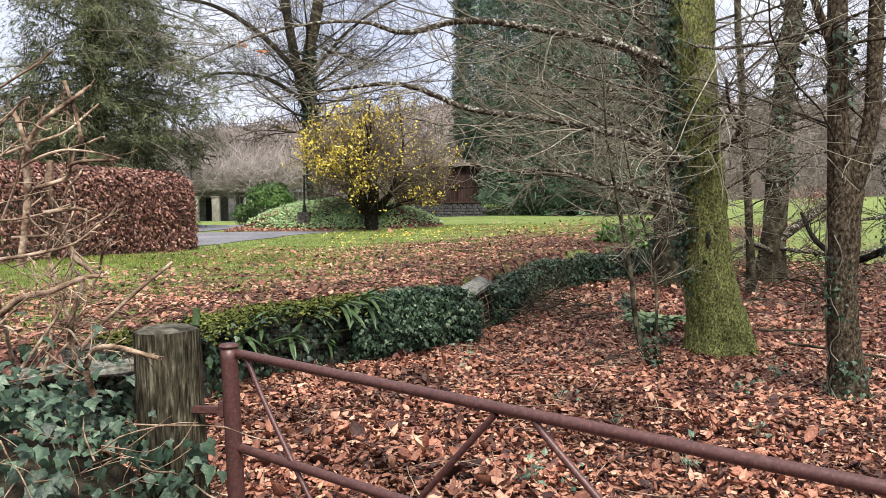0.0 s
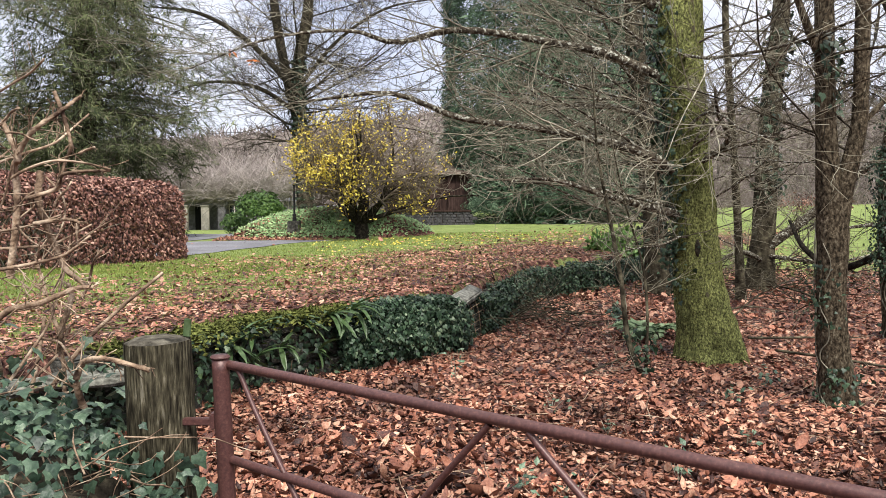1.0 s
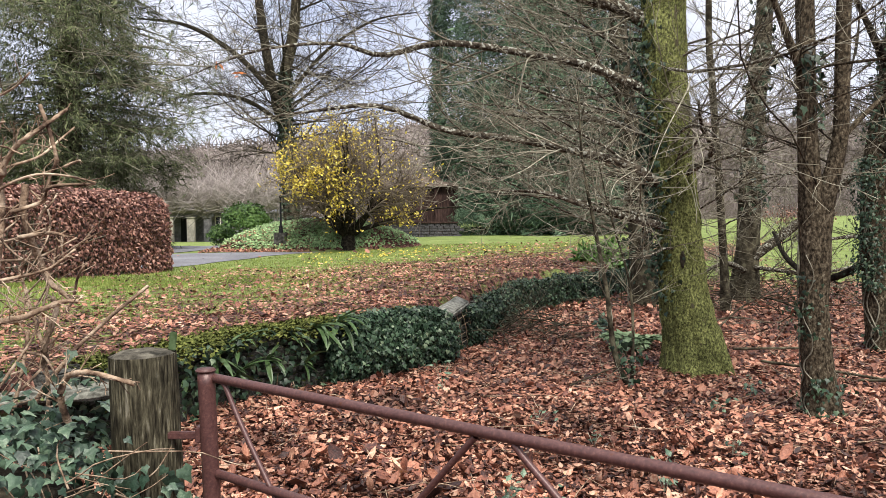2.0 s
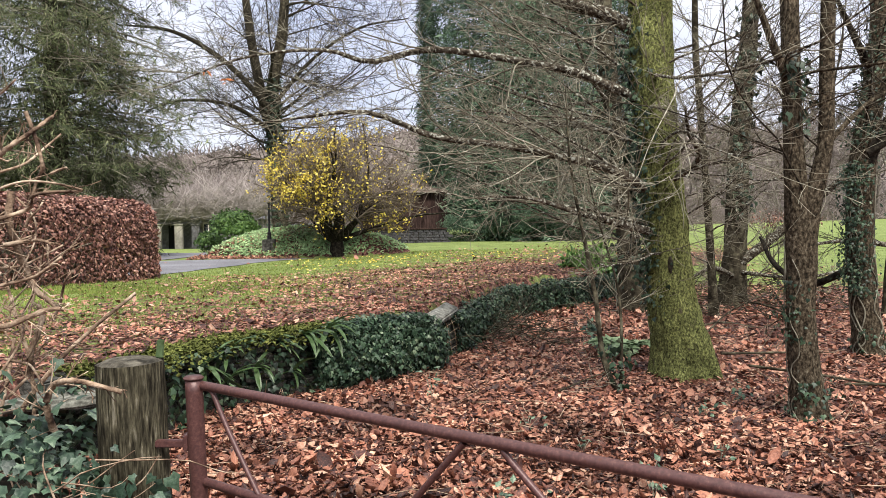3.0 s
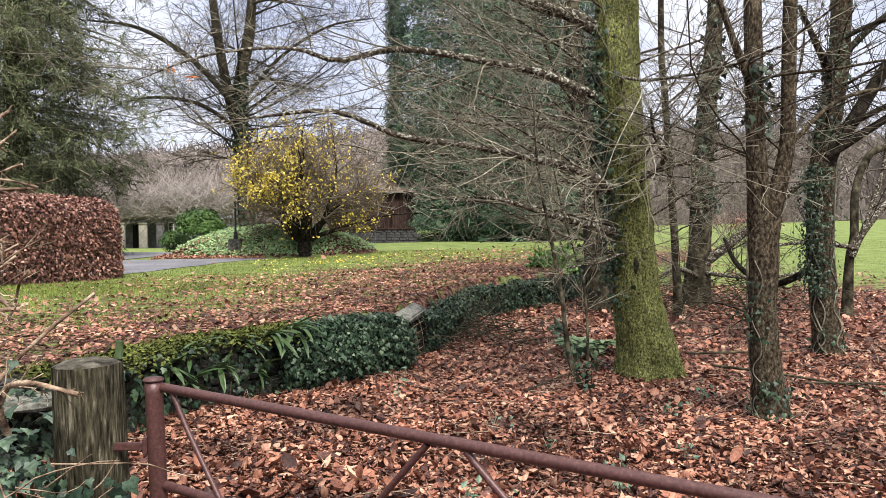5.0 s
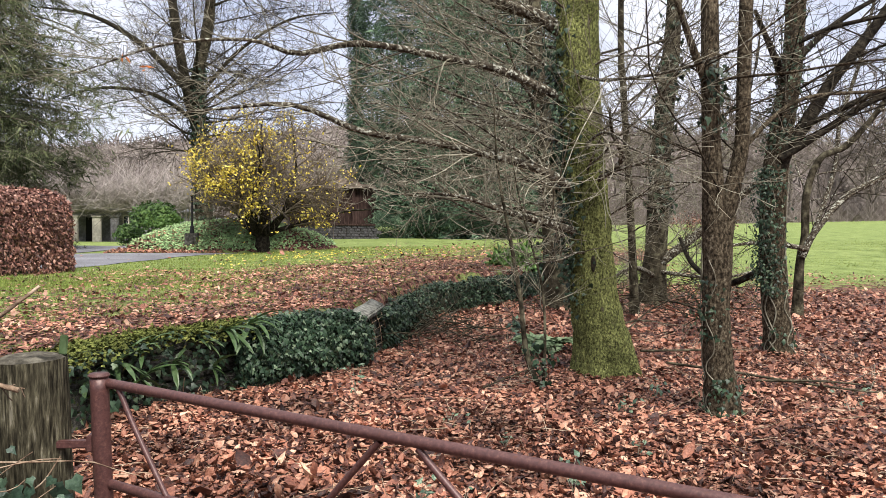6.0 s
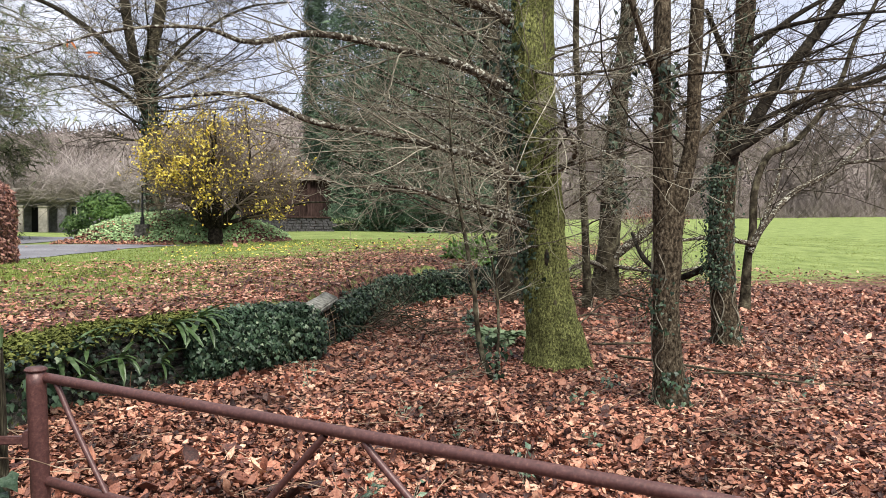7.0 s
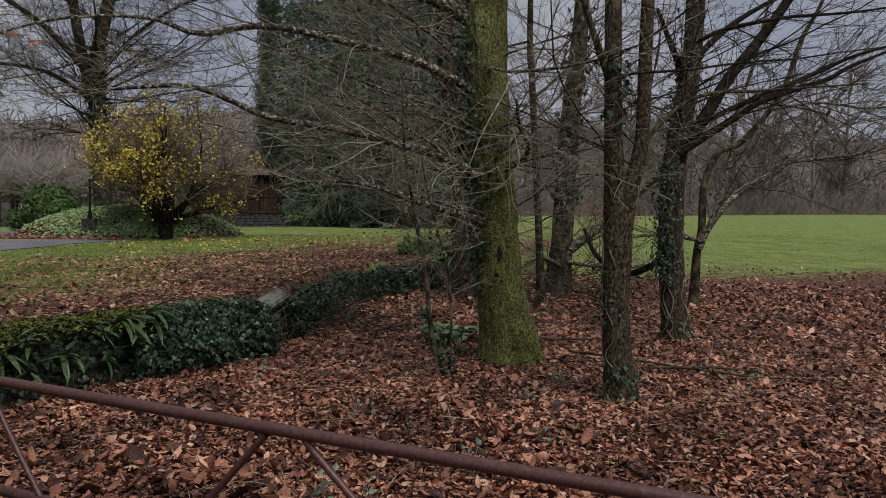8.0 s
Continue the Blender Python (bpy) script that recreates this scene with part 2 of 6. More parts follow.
def ground_material():
    m = bpy.data.materials.new("ground_grass_and_leaf_mould")
    m.use_nodes = True
    t = m.node_tree; b = t.nodes["Principled BSDF"]
    co = t.nodes.new("ShaderNodeTexCoord")
    def ramp(scale, stops, detail=8, lo=0.3, hi=0.7):
        n = t.nodes.new("ShaderNodeTexNoise"); n.inputs["Scale"].default_value = scale; n.inputs["Detail"].default_value = detail
        n.inputs["Roughness"].default_value = 0.7
        t.links.new(co.outputs["Object"], n.inputs["Vector"])
        mr = t.nodes.new("ShaderNodeMapRange"); mr.inputs[1].default_value, mr.inputs[2].default_value = lo, hi
        t.links.new(n.outputs["Fac"], mr.inputs[0])
        if stops is None:
            return mr.outputs[0]
        r = t.nodes.new("ShaderNodeValToRGB")
        while len(r.color_ramp.elements) < len(stops):
            r.color_ramp.elements.new(0.5)
        for e, (p, c) in zip(r.color_ramp.elements, stops):
            e.position, e.color = p, (*c, 1)
        t.links.new(mr.outputs[0], r.inputs[0])
        return r.outputs[0]
    grass = ramp(1.4, [(0, (.108, .145, .045)), (.5, (.180, .232, .072)), (1, (.27, .32, .115))])
    fine = ramp(24, None)
    # mould ramp runs dark, painting in shade between the fallen leaves
    leaf = ramp(11, [(0, (.010, .006, .006)), (.35, (.055, .026, .021)), (.65, (.155, .072, .055)), (1, (.34, .19, .145))], lo=0.36, hi=0.64)
    wood = ramp(0.25, [(0, (.07, .06, .05)), (.5, (.13, .11, .095)), (1, (.2, .175, .15))])
    at = t.nodes.new("ShaderNodeAttribute"); at.attribute_name = "grass"
    ad = t.nodes.new("ShaderNodeMath"); ad.operation = "ADD"
    br = ramp(3.2, None, detail=9)
    sub = t.nodes.new("ShaderNodeMath"); sub.operation = "MULTIPLY_ADD"; sub.inputs[1].default_value = 0.9; sub.inputs[2].default_value = -0.45
    t.links.new(br, sub.inputs[0])
    t.links.new(at.outputs["Fac"], ad.inputs[0]); t.links.new(sub.outputs[0], ad.inputs[1])
    ms = t.nodes.new("ShaderNodeMapRange"); ms.inputs[1].default_value, ms.inputs[2].default_value = 0.38, 0.62
    t.links.new(ad.outputs[0], ms.inputs[0])
    gm = t.nodes.new("ShaderNodeVectorMath"); gm.operation = "SCALE"
    gf = t.nodes.new("ShaderNodeMapRange"); gf.inputs[3].default_value, gf.inputs[4].default_value = 0.72, 1.2
    t.links.new(fine, gf.inputs[0]); t.links.new(grass, gm.inputs[0]); t.links.new(gf.outputs[0], gm.inputs["Scale"])
    m1 = t.nodes.new("ShaderNodeMixRGB"); t.links.new(ms.outputs[0], m1.inputs[0]); t.links.new(leaf, m1.inputs[1]); t.links.new(gm.outputs[0], m1.inputs[2])
    at2 = t.nodes.new("ShaderNodeAttribute"); at2.attribute_name = "wooded"
    m2 = t.nodes.new("ShaderNodeMixRGB"); t.links.new(at2.outputs["Fac"], m2.inputs[0]); t.links.new(m1.outputs[0], m2.inputs[1]); t.links.new(wood, m2.inputs[2])
    t.links.new(m2.outputs[0], b.inputs["Base Color"])
    b.inputs["Roughness"].default_value = 0.95; b.inputs["Specular IOR Level"].default_value = 0.15
    bu = t.nodes.new("ShaderNodeBump"); bu.inputs["Strength"].default_value = 0.7; bu.inputs["Distance"].default_value = 0.04
    t.links.new(fine, bu.inputs["Height"]); t.links.new(bu.outputs[0], b.inputs["Normal"])
    return m
M_GROUND = ground_material()

# ---- mesh helpers ----
rng = np.random.default_rng(11)

def thing(name, at, label, category, group="", kind=""):
    ob = new(name)
    ob.empty_display_size = 0.1
    ob.location = at
    return tagged(ob, label, category, group, kind)

def hang(ob, parent):
    if parent is not None:
        ob.parent = parent
        place = Vector(parent.location) if parent.type == "EMPTY" else Vector((0, 0, 0))
        ob.matrix_parent_inverse = Matrix.Translation(-place)
    return ob

def mesh_np(name, V, F, mat, parent=None, label="", smooth=False):
    """One mesh object from arrays of corners and of faces with a like number of corners."""
    me = bpy.data.meshes.new(name)
    V, F = np.asarray(V, np.float32), np.asarray(F, np.int32)
    n, k = F.shape
    me.vertices.add(len(V)); me.vertices.foreach_set("co", V.ravel())
    me.loops.add(n * k); me.loops.foreach_set("vertex_index", F.ravel())
    me.polygons.add(n); me.polygons.foreach_set("loop_start", np.arange(0, n * k, k, dtype=np.int32))
    me.polygons.foreach_set("use_smooth", np.full(n, smooth))
    me.update(calc_edges=True)
    me.materials.append(mat)
    ob = new(name, me)
    if label:
        ob["label"] = label
    return hang(ob, parent)

def part(name, bm, mat, parent=None, label="", smooth=False):
    me = bpy.data.meshes.new(name)
    bm.normal_update()
    bm.to_mesh(me); bm.free()
    me.materials.append(mat)
    for p in me.polygons:
        p.use_smooth = smooth
    ob = new(name, me)
    if label:
        ob["label"] = label
    return hang(ob, parent)

def block(x0, x1, y0, y1, z0, z1, bevel=0.0, jitter=0.0, turn=None, cuts=0):
    bm = bmesh.new()
    bmesh.ops.create_cube(bm, size=1)
    bm.transform(Matrix.Translation(((x0 + x1) / 2, (y0 + y1) / 2, (z0 + z1) / 2)) @ Matrix.Diagonal((x1 - x0, y1 - y0, z1 - z0, 1)))
    if bevel:
        bmesh.ops.bevel(bm, geom=bm.edges[:], offset=bevel, segments=2, affect="EDGES")
    if cuts:
        bmesh.ops.subdivide_edges(bm, edges=bm.edges[:], cuts=cuts, use_grid_fill=True)
    if jitter:
        for v in bm.verts:
            v.co += Vector(noise.noise_vector(v.co * 7)) * jitter
    if turn is not None:
        bm.transform(turn)
    return bm

def smoothstep(a, b, x):
    t = np.clip((x - a) / (b - a), 0, 1)
    return t * t * (3 - 2 * t)

def spline(pts, n):
    """A smooth curve of n points through the given ones."""
    p = np.asarray(pts, float)
    q = np.vstack([2 * p[0] - p[1], p, 2 * p[-1] - p[-2]])
    u = np.linspace(0, len(p) - 1 - 1e-6, n)
    i = u.astype(int); f = (u - i)[:, None]
    a, b, c, d = q[i], q[i + 1], q[i + 2], q[i + 3]
    return 0.5 * (2 * b + (c - a) * f + (2 * a - 5 * b + 4 * c - d) * f ** 2 + (3 * b - a - 3 * c + d) * f ** 3)

def unit(v):
    return v / np.maximum(np.linalg.norm(v, axis=-1, keepdims=True), 1e-9)

def tubes(P, R, S):
    """Tapered tubes along N curves of K points."""
    N, K, _ = P.shape
    T = unit(np.gradient(P, axis=1))
    mean = unit(P[:, -1] - P[:, 0])
    ref = np.where(np.abs(mean[:, 2:3]) > 0.8, np.array([[1.0, 0.1, 0]]), np.array([[0.1, 0, 1.0]]))
    U = unit(np.cross(T, ref[:, None, :])); Wd = np.cross(T, U)
    a = np.arange(S) / S * 2 * math.pi
    V = P[:, :, None] + R[:, :, None, None] * (np.cos(a)[:, None] * U[:, :, None] + np.sin(a)[:, None] * Wd[:, :, None])
    k, s = np.meshgrid(np.arange(K - 1), np.arange(S), indexing="ij")
    q = np.stack([k * S + s, k * S + (s + 1) % S, (k + 1) * S + (s + 1) % S, (k + 1) * S + s], -1).reshape(-1, 4)
    F = (q[None] + (np.arange(N) * K * S)[:, None, None]).reshape(-1, 4)
    return V.reshape(-1, 3), F

class Wood:
    """Gathers tubes into one mesh."""
    def __init__(self):
        self.v, self.f, self.n = [], [], 0
    def add(self, P, R, S=3):
        V, F = tubes(P, R, S)
        self.v.append(V); self.f.append(F + self.n); self.n += len(V)
    def curve(self, pts, radii, n=24, S=8):
        p = spline(pts, n)
        r = np.interp(np.linspace(0, 1, n), np.linspace(0, 1, len(radii)), radii)
        p = np.vstack([p, p[-1:] + (p[-1:] - p[-2:-1]) * 0.02]); r = np.append(r, 0.0005)
        self.add(p[None], r[None], S)
        return p[:-1], r[:-1]
    def mesh(self, name, mat, parent=None, label="", smooth=True):
        ob = mesh_np(name, np.vstack(self.v), np.vstack(self.f), mat, parent, label, smooth)
        return tagged(ob, kind="stuff") if name == "twig_mass" else ob

def grow(P0, D, L, K, wob, up, g):
    """N wandering curves of K points."""
    N = len(P0)
    P = np.zeros((N, K, 3)); P[:, 0] = P0
    d = unit(D); step = (L / (K - 1))[:, None]
    arc = g.normal(0, wob * .4, (N, 3))                    # each one keeps bending its own way
    for k in range(1, K):
        d = unit(d + arc + g.normal(0, wob * .8, (N, 3)) + np.array([0, 0, up]))
        P[:, k] = P[:, k - 1] + d * step
    return P

def sprout(P, L, R, n, g, lo=0.2, hi=1.0, angle=50, lenf=0.5, radf=0.5, flat=1.0, rmin=0.0):
    """Starts of n side shoots on each curve: place, direction, length, thickness."""
    N, K, _ = P.shape
    u = lo + (hi - lo) * (np.arange(n)[None] + g.random((N, n))) / n
    x = u * (K - 1); i = np.minimum(x.astype(int), K - 2); f = (x - i)[..., None]
    r = np.arange(N)[:, None]
    p = P[r, i] * (1 - f) + P[r, i + 1] * f
    T = unit(P[r, i + 1] - P[r, i])
    q = unit(np.cross(T, g.normal(0, 1, (N, n, 3)))) * np.array([1, 1, flat])
    a = np.radians(angle + g.normal(0, 12, (N, n)))[..., None]
    D = T * np.cos(a) + unit(q) * np.sin(a)
    ln = L[:, None] * lenf * (1.15 - 0.75 * u) * g.uniform(0.6, 1.3, (N, n))
    rad = np.maximum(R[:, None] * radf * (1.1 - 0.7 * u), rmin)
    return p.reshape(-1, 3), D.reshape(-1, 3), ln.ravel(), rad.ravel()

def taper(R, K, end=0.25):
    return R[:, None] * np.linspace(1, end, K)[None]

def scatter(name, shape, pos, normal, along, size, mat, parent=None, label=""):
    """One mesh of many small flat pieces, each a copy of shape (corners, triangles)."""
    sv, sf = shape
    n = unit(normal); t = unit(along - n * np.sum(along * n, -1, keepdims=True)); b = np.cross(t, n)
    size = np.asarray(size)
    size = size[:, None] * np.ones((1, 3)) if size.ndim == 1 else size
    V = pos[:, None] + (sv[None, :, 0:1] * size[:, None, 0:1] * b[:, None] + sv[None, :, 1:2] * size[:, None, 1:2] * t[:, None]
                        + sv[None, :, 2:3] * size[:, None, 2:3] * n[:, None])
    F = sf[None] + (np.arange(len(pos)) * len(sv))[:, None, None]
    ob = mesh_np(name, V.reshape(-1, 3), F.reshape(-1, sf.shape[1]), mat, parent, label, smooth=len(sv) > 6 and sf.shape[0] > 5)
    return tagged(ob, kind="stuff") if len(pos) > 300 else ob

def fan(outline, centre, lift):
    n = len(outline)
    return np.array([centre] + [(x, y, z) for (x, y), z in zip(outline, lift)], float), np.array([(0, i + 1, (i + 1) % n + 1) for i in range(n)])

OVATE = fan([(0, 0), (-.17, .2), (-.24, .5), (-.12, .8), (0, 1), (.12, .8), (.24, .5), (.17, .2)], (0, .5, -.05), (0, .06, .1, .05, .03, .07, .12, .05))
CURLED = fan([(0, 0), (-.16, .25), (-.2, .6), (0, 1), (.2, .65), (.17, .25)], (0, .5, -.1), (.12, .14, .2, .25, .1, .02))
IVYLEAF = fan([(0, 0), (-.3, -.12), (-.5, .25), (-.27, .45), (0, 1), (.27, .45), (.5, .25), (.3, -.12)], (0, .3, .06), (0, -.05, -.06, .0, -.1, .0, -.06, -.05))
BROAD = fan([(0, 0), (-.22, .16), (-.33, .45), (-.22, .76), (0, 1), (.2, .78), (.33, .48), (.24, .18)], (0, .48, -.03), (.02, .05, .1, .04, .08, .02, .06, .07))
FLATLEAF = (np.array([(0, 0, 0), (-.26, .28, .09), (-.25, .68, .05), (0, 1, .1), (.24, .7, .12), (.27, .3, .02)], float), np.array([(0, 5, 1), (1, 5, 4), (1, 4, 2), (2, 4, 3)]))
SMALLLEAF = fan([(0, 0), (-.3, .4), (0, 1), (.3, .4)], (0, .45, .06), (0, 0, -.05, 0))
SPRAY = (np.array([(0, 0, 0), (-.07, .35, .02), (0, 1, -.12), (.07, .35, .02), (-.36, .46, -.06), (-.15, .24, .02), (.35, .56, -.06), (.15, .32, .02), (-.02, .12, 0), (.02, .18, 0)], float),
         np.array([(0, 3, 1), (1, 3, 2), (8, 5, 4), (9, 6, 7)]))
BLADE = (np.array([(-.5, 0, 0), (.5, 0, 0), (0, 1, .25)], float), np.array([(0, 1, 2)]))

# ---- the lie of the land ----
WALL = np.array([(-14, 1.5), (-6, 3.7), (-2.6, 5.0), (-2.0, 5.9), (-1.75, 6.7), (-1.0, 7.46), (-.48, 7.92), (.1, 8.5), (.58, 9.6), (1.05, 11.25), (1.5, 12.5), (2.2, 13.45), (3.3, 14.6), (4.2, 15.5), (7, 19.5), (30, 50), (120, 160)])

def wall_side(x, y):
    """Distance from the foot of the retaining wall: positive on the lawn."""
    x, y = np.asarray(x, float), np.asarray(y, float)
    best = np.full(x.shape, 1e9); sign = np.ones(x.shape)
    for (ax, ay), (bx, by) in zip(WALL[:-1], WALL[1:]):
        dx, dy = bx - ax, by - ay
        t = np.clip(((x - ax) * dx + (y - ay) * dy) / (dx * dx + dy * dy), 0, 1)
        d = np.hypot(x - ax - t * dx, y - ay - t * dy)
        c = dx * (y - ay) - dy * (x - ax)
        near = d < best
        best = np.where(near, d, best); sign = np.where(near, np.where(c >= 0, 1.0, -1.0), sign)
    return best * sign

def waves(x, y, seed=0.0):
    return (np.sin(x * 1.7 + 1.3 * np.sin(y * .9 + seed) + seed) + np.sin(y * 1.9 + 1.1 * np.sin(x * 1.3) + 2 * seed) + 0.6 * np.sin(x * 4.1 + y * 3.3 + seed) + 0.6 * np.sin(y * 4.7 - x * 2.9)) / 3.2

def ground_z(x, y):
    x, y = np.asarray(x, float), np.asarray(y, float)
    s = wall_side(x, y)
    soft = 0.24 + np.maximum(0, y - 15.6) * 0.9
    step = smoothstep(0.0, 1.0, s / soft + np.where(y > 15.6, 0.5, 0) * smoothstep(15.6, 19, y))
    lawn = 0.56 - 0.04 * np.clip(-x - 4, 0, 6) * smoothstep(14, 8, y)
    lawn = lawn - 0.27 * smoothstep(8.5, 20, y) * smoothstep(2.0, -3.5, x) - 0.16 * smoothstep(15, 32, y) * smoothstep(-3.5, 2.0, x)
    field = 0.030 * np.clip(y - 15, 0, 95) * smoothstep(12, 24, y)
    z = lawn * step + (field - 0.035 * smoothstep(17, 12, y)) * (1 - step)
    z = z - 0.037 * np.clip(y - 34, 0, 60) * smoothstep(-4, -14, x)
    r = np.hypot((x + 3.55) / 3.55, (y - 27.9) / 2.0)
    z = z + 0.98 * np.clip(1 - r * r, 0, 1) ** 0.75
    z = z - 0.4 * smoothstep(30.2, 35, y) * smoothstep(-1.5, -4.5, x) * smoothstep(60, 45, y)
    z = z + 44 * smoothstep(150, 420, np.hypot(x, y)) * (0.8 + 0.25 * np.sin(x * .011 + 1))
    return z + 0.018 * waves(x, y) * smoothstep(60, 20, y) + 0.012 * waves(x * 3.1, y * 2.7, 2.0) * smoothstep(25, 12, y)

def leaf_cover(x, y):
    """1 where fallen leaves lie thick, 0 on clean grass."""
    s = wall_side(x, y)
    reach = (2.0 + 0.28 * np.clip(y - 6, 0, 30)) * (1.1 - 0.1 * smoothstep(-5.0, -1.0, x))
    on_lawn = smoothstep(1.75, 0.2, s / reach + 0.22 * waves(x * 1.3, y * 1.1, 1.0) + 0.14 * waves(x * 3.7, y * 3.1, 2.0)) * smoothstep(34, 22, y)
    below = smoothstep(19.5, 12.0, y - 0.2 * (x - 5) + 0.5 * waves(x * .7, y * .7, 3.0))
    return np.where(s > 0, on_lawn, below)

def spread(lo, mid_lo, mid_hi, hi, fine, far_n):
    a = np.arange(mid_lo, mid_hi + fine / 2, fine)
    k = np.linspace(0, 1, far_n + 1)[1:]
    left = mid_lo - (mid_lo - lo) * k ** 2.6
    right = mid_hi + (hi - mid_hi) * k ** 2.6
    return np.concatenate([left[::-1], a, right])

gx = spread(-1500, -8, 11, 1500, 0.13, 34)
gy = spread(-400, 1.5, 20, 2000, 0.12, 40)
gy = np.sort(np.concatenate([gy[gy <= 20], np.arange(20.25, 46, 0.25), gy[gy > 46]]))
X, Y = np.meshgrid(gx, gy, indexing="ij")
Z = ground_z(X, Y)
ny = len(gy)
i, j = np.meshgrid(np.arange(len(gx) - 1), np.arange(ny - 1), indexing="ij")
quad = np.stack([i * ny + j, (i + 1) * ny + j, (i + 1) * ny + j + 1, i * ny + j + 1], -1).reshape(-1, 4)
ground = mesh_np("ground", np.stack([X, Y, Z], -1).reshape(-1, 3), quad, M_GROUND, smooth=True)
tagged(ground, "leaf-strewn woodland floor, lawn and open grass field", "ground", kind="structure")
for key, val in (("grass", (1 - leaf_cover(X, Y) * np.where(wall_side(X, Y) > 0, .66, 1.0)) * (np.hypot((X + 3.55) / 3.6, (Y - 27.9) / 2.05) > 1)), ("wooded", smoothstep(112, 122, np.hypot(X * 0.8, Y)))):
    att = ground.data.attributes.new(key, "FLOAT", "POINT")
    att.data.foreach_set("value", val.ravel().astype(np.float32))

# drive: a sheet of tarmac from behind the hedge round the planted mound
def drive_sheet():
    edge_r = spline([(-6.3, 14.0), (-5.75, 18.6), (-4.9, 22.0), (-4.3, 23.9), (-3.6, 25.0), (-2.9, 25.5)], 40)
    edge_l = spline([(-9.6, 14.0), (-9.4, 19.0), (-8.6, 24.2), (-5.6, 25.4), (-3.9, 25.75), (-2.9, 25.6)], 40)
    back_r = spline([(-8.6, 24.2), (-7.6, 26.5), (-7.3, 29), (-7.6, 32), (-8.4, 36), (-8.8, 40)], 40)
    back_l = spline([(-9.4, 19.0), (-10.2, 23), (-10.6, 28), (-10.9, 31), (-11.4, 35), (-11.6, 40)], 40)
    V, F = [], []
    for a, b in ((edge_l, edge_r), (back_l, back_r)):
        o = len(V)
        for k in range(40):
            for w in np.linspace(0, 1, 9):
                x, y = a[k] * (1 - w) + b[k] * w
                V.append((x, y, float(ground_z(x, y)) + 0.015 + (0.004 if a is back_l else 0)))
        F += [(o + k * 9 + w, o + k * 9 + w + 1, o + (k + 1) * 9 + w + 1, o + (k + 1) * 9 + w) for k in range(39) for w in range(8)]
    return mesh_np("drive", V, F, M_DRIVE, smooth=True)
tagged(drive_sheet(), "grey tarmac drive curving round a planted mound", "drive", kind="structure")

# ---- trees ----
def trunk_mesh(name, pts, radii, mat, parent, S=36, n=90, rough=0.07, flare=0.0, ribs=0, seed=0.0, label="", grain=0.05):
    """Thick uneven stem: rings along a curve, swollen at the foot, with ribs and knobs."""
    p = spline(pts, n)
    r = np.interp(np.linspace(0, 1, n), np.linspace(0, 1, len(radii)), radii)
    T = unit(np.gradient(p, axis=0)); U = unit(np.cross(T, np.array([[0.1, 1, 0]]))); Wd = np.cross(T, U)
    V = []
    for k in range(n):
        h = p[k, 2] - p[0, 2]
        for s in range(S):
            a = 2 * math.pi * s / S
            c = Vector((math.cos(a) * 1.6 + seed, math.sin(a) * 1.6, h * 1.4))
            m = 1 + rough * (noise.noise(c) + 0.5 * noise.noise(c * 2.7) + 0.35 * noise.noise(c * 6))
            m += grain * noise.noise(Vector((math.cos(a) * 6.5 + seed, math.sin(a) * 6.5, h * 4.0))) + 0.5 * grain * noise.noise(Vector((math.cos(a) * 17, math.sin(a) * 17 + seed, h * 9.0)))
            if flare:
                m += flare * math.exp(-h / 0.28) * (0.7 + 0.6 * max(0, math.cos(ribs * a + seed)))
            V.append(p[k] + r[k] * m * (math.cos(a) * U[k] + math.sin(a) * Wd[k]))
    F = [(k * S + s, k * S + (s + 1) % S, (k + 1) * S + (s + 1) % S, (k + 1) * S + s) for k in range(n - 1) for s in range(S)]
    return mesh_np(name, V, F, mat, parent, label, smooth=True), p, r

def ivy_on(name, p, r, n, size, facing, width, g, parent, z0=0.0, z1=9.0, mat=None, off=0.03):
    """Ivy leaves clinging to a stem, on the side that faces the given compass angle (degrees, 0 = +x)."""
    ok = np.where((p[:, 2] >= z0) & (p[:, 2] <= z1))[0]
    k = g.choice(ok, n)
    a = np.radians(facing) + g.normal(0, radians(width), n)
    d = np.stack([np.cos(a), np.sin(a), 0 * a], -1)
    pos = p[k] + d * (r[k] * 1.03 + g.gamma(1.6, off, n))[:, None] + g.normal(0, 0.03, (n, 3))
    nor = d + g.normal(0, 0.45, (n, 3)) + np.array([0, 0, 0.25])
    along = np.array([0, 0, -1.0]) + g.normal(0, 0.5, (n, 3))
    return scatter(name, IVYLEAF, pos, nor, along, size * g.uniform(0.6, 1.35, n), mat or M_IVY, parent)

def twigs_on(w, P, L, R, g, counts, angle=48, lenf=0.5, up=0.03, wob=0.13, flat=0.55, K=(8, 6, 5), rmin=0.0022, lo=0.15):
    """Generations of ever finer twigs on the given curves; returns the last ones."""
    for level, n in enumerate(counts):
        p0, d, L, R = sprout(P, L, R, n, g, lo=lo if level == 0 else 0.1, angle=angle, lenf=lenf if level == 0 else 0.55, radf=0.5, flat=flat, rmin=rmin)
        P = grow(p0, d, L, K[min(level, len(K) - 1)], wob, up, g)
        w.add(P, np.maximum(taper(R, P.shape[1], 0.35), rmin * 0.7), 4 if level == 0 else 3)
    return P

def limb(pts, radii, mat, tree, g, counts=(16, 9), n=26, S=9, name="limb", **kw):
    w = Wood()
    p, r = w.curve(pts, radii, n, S)
    w.mesh(name, mat, tree)
    L = np.array([np.linalg.norm(np.diff(p, axis=0), axis=1).sum()])
    return p, r, L

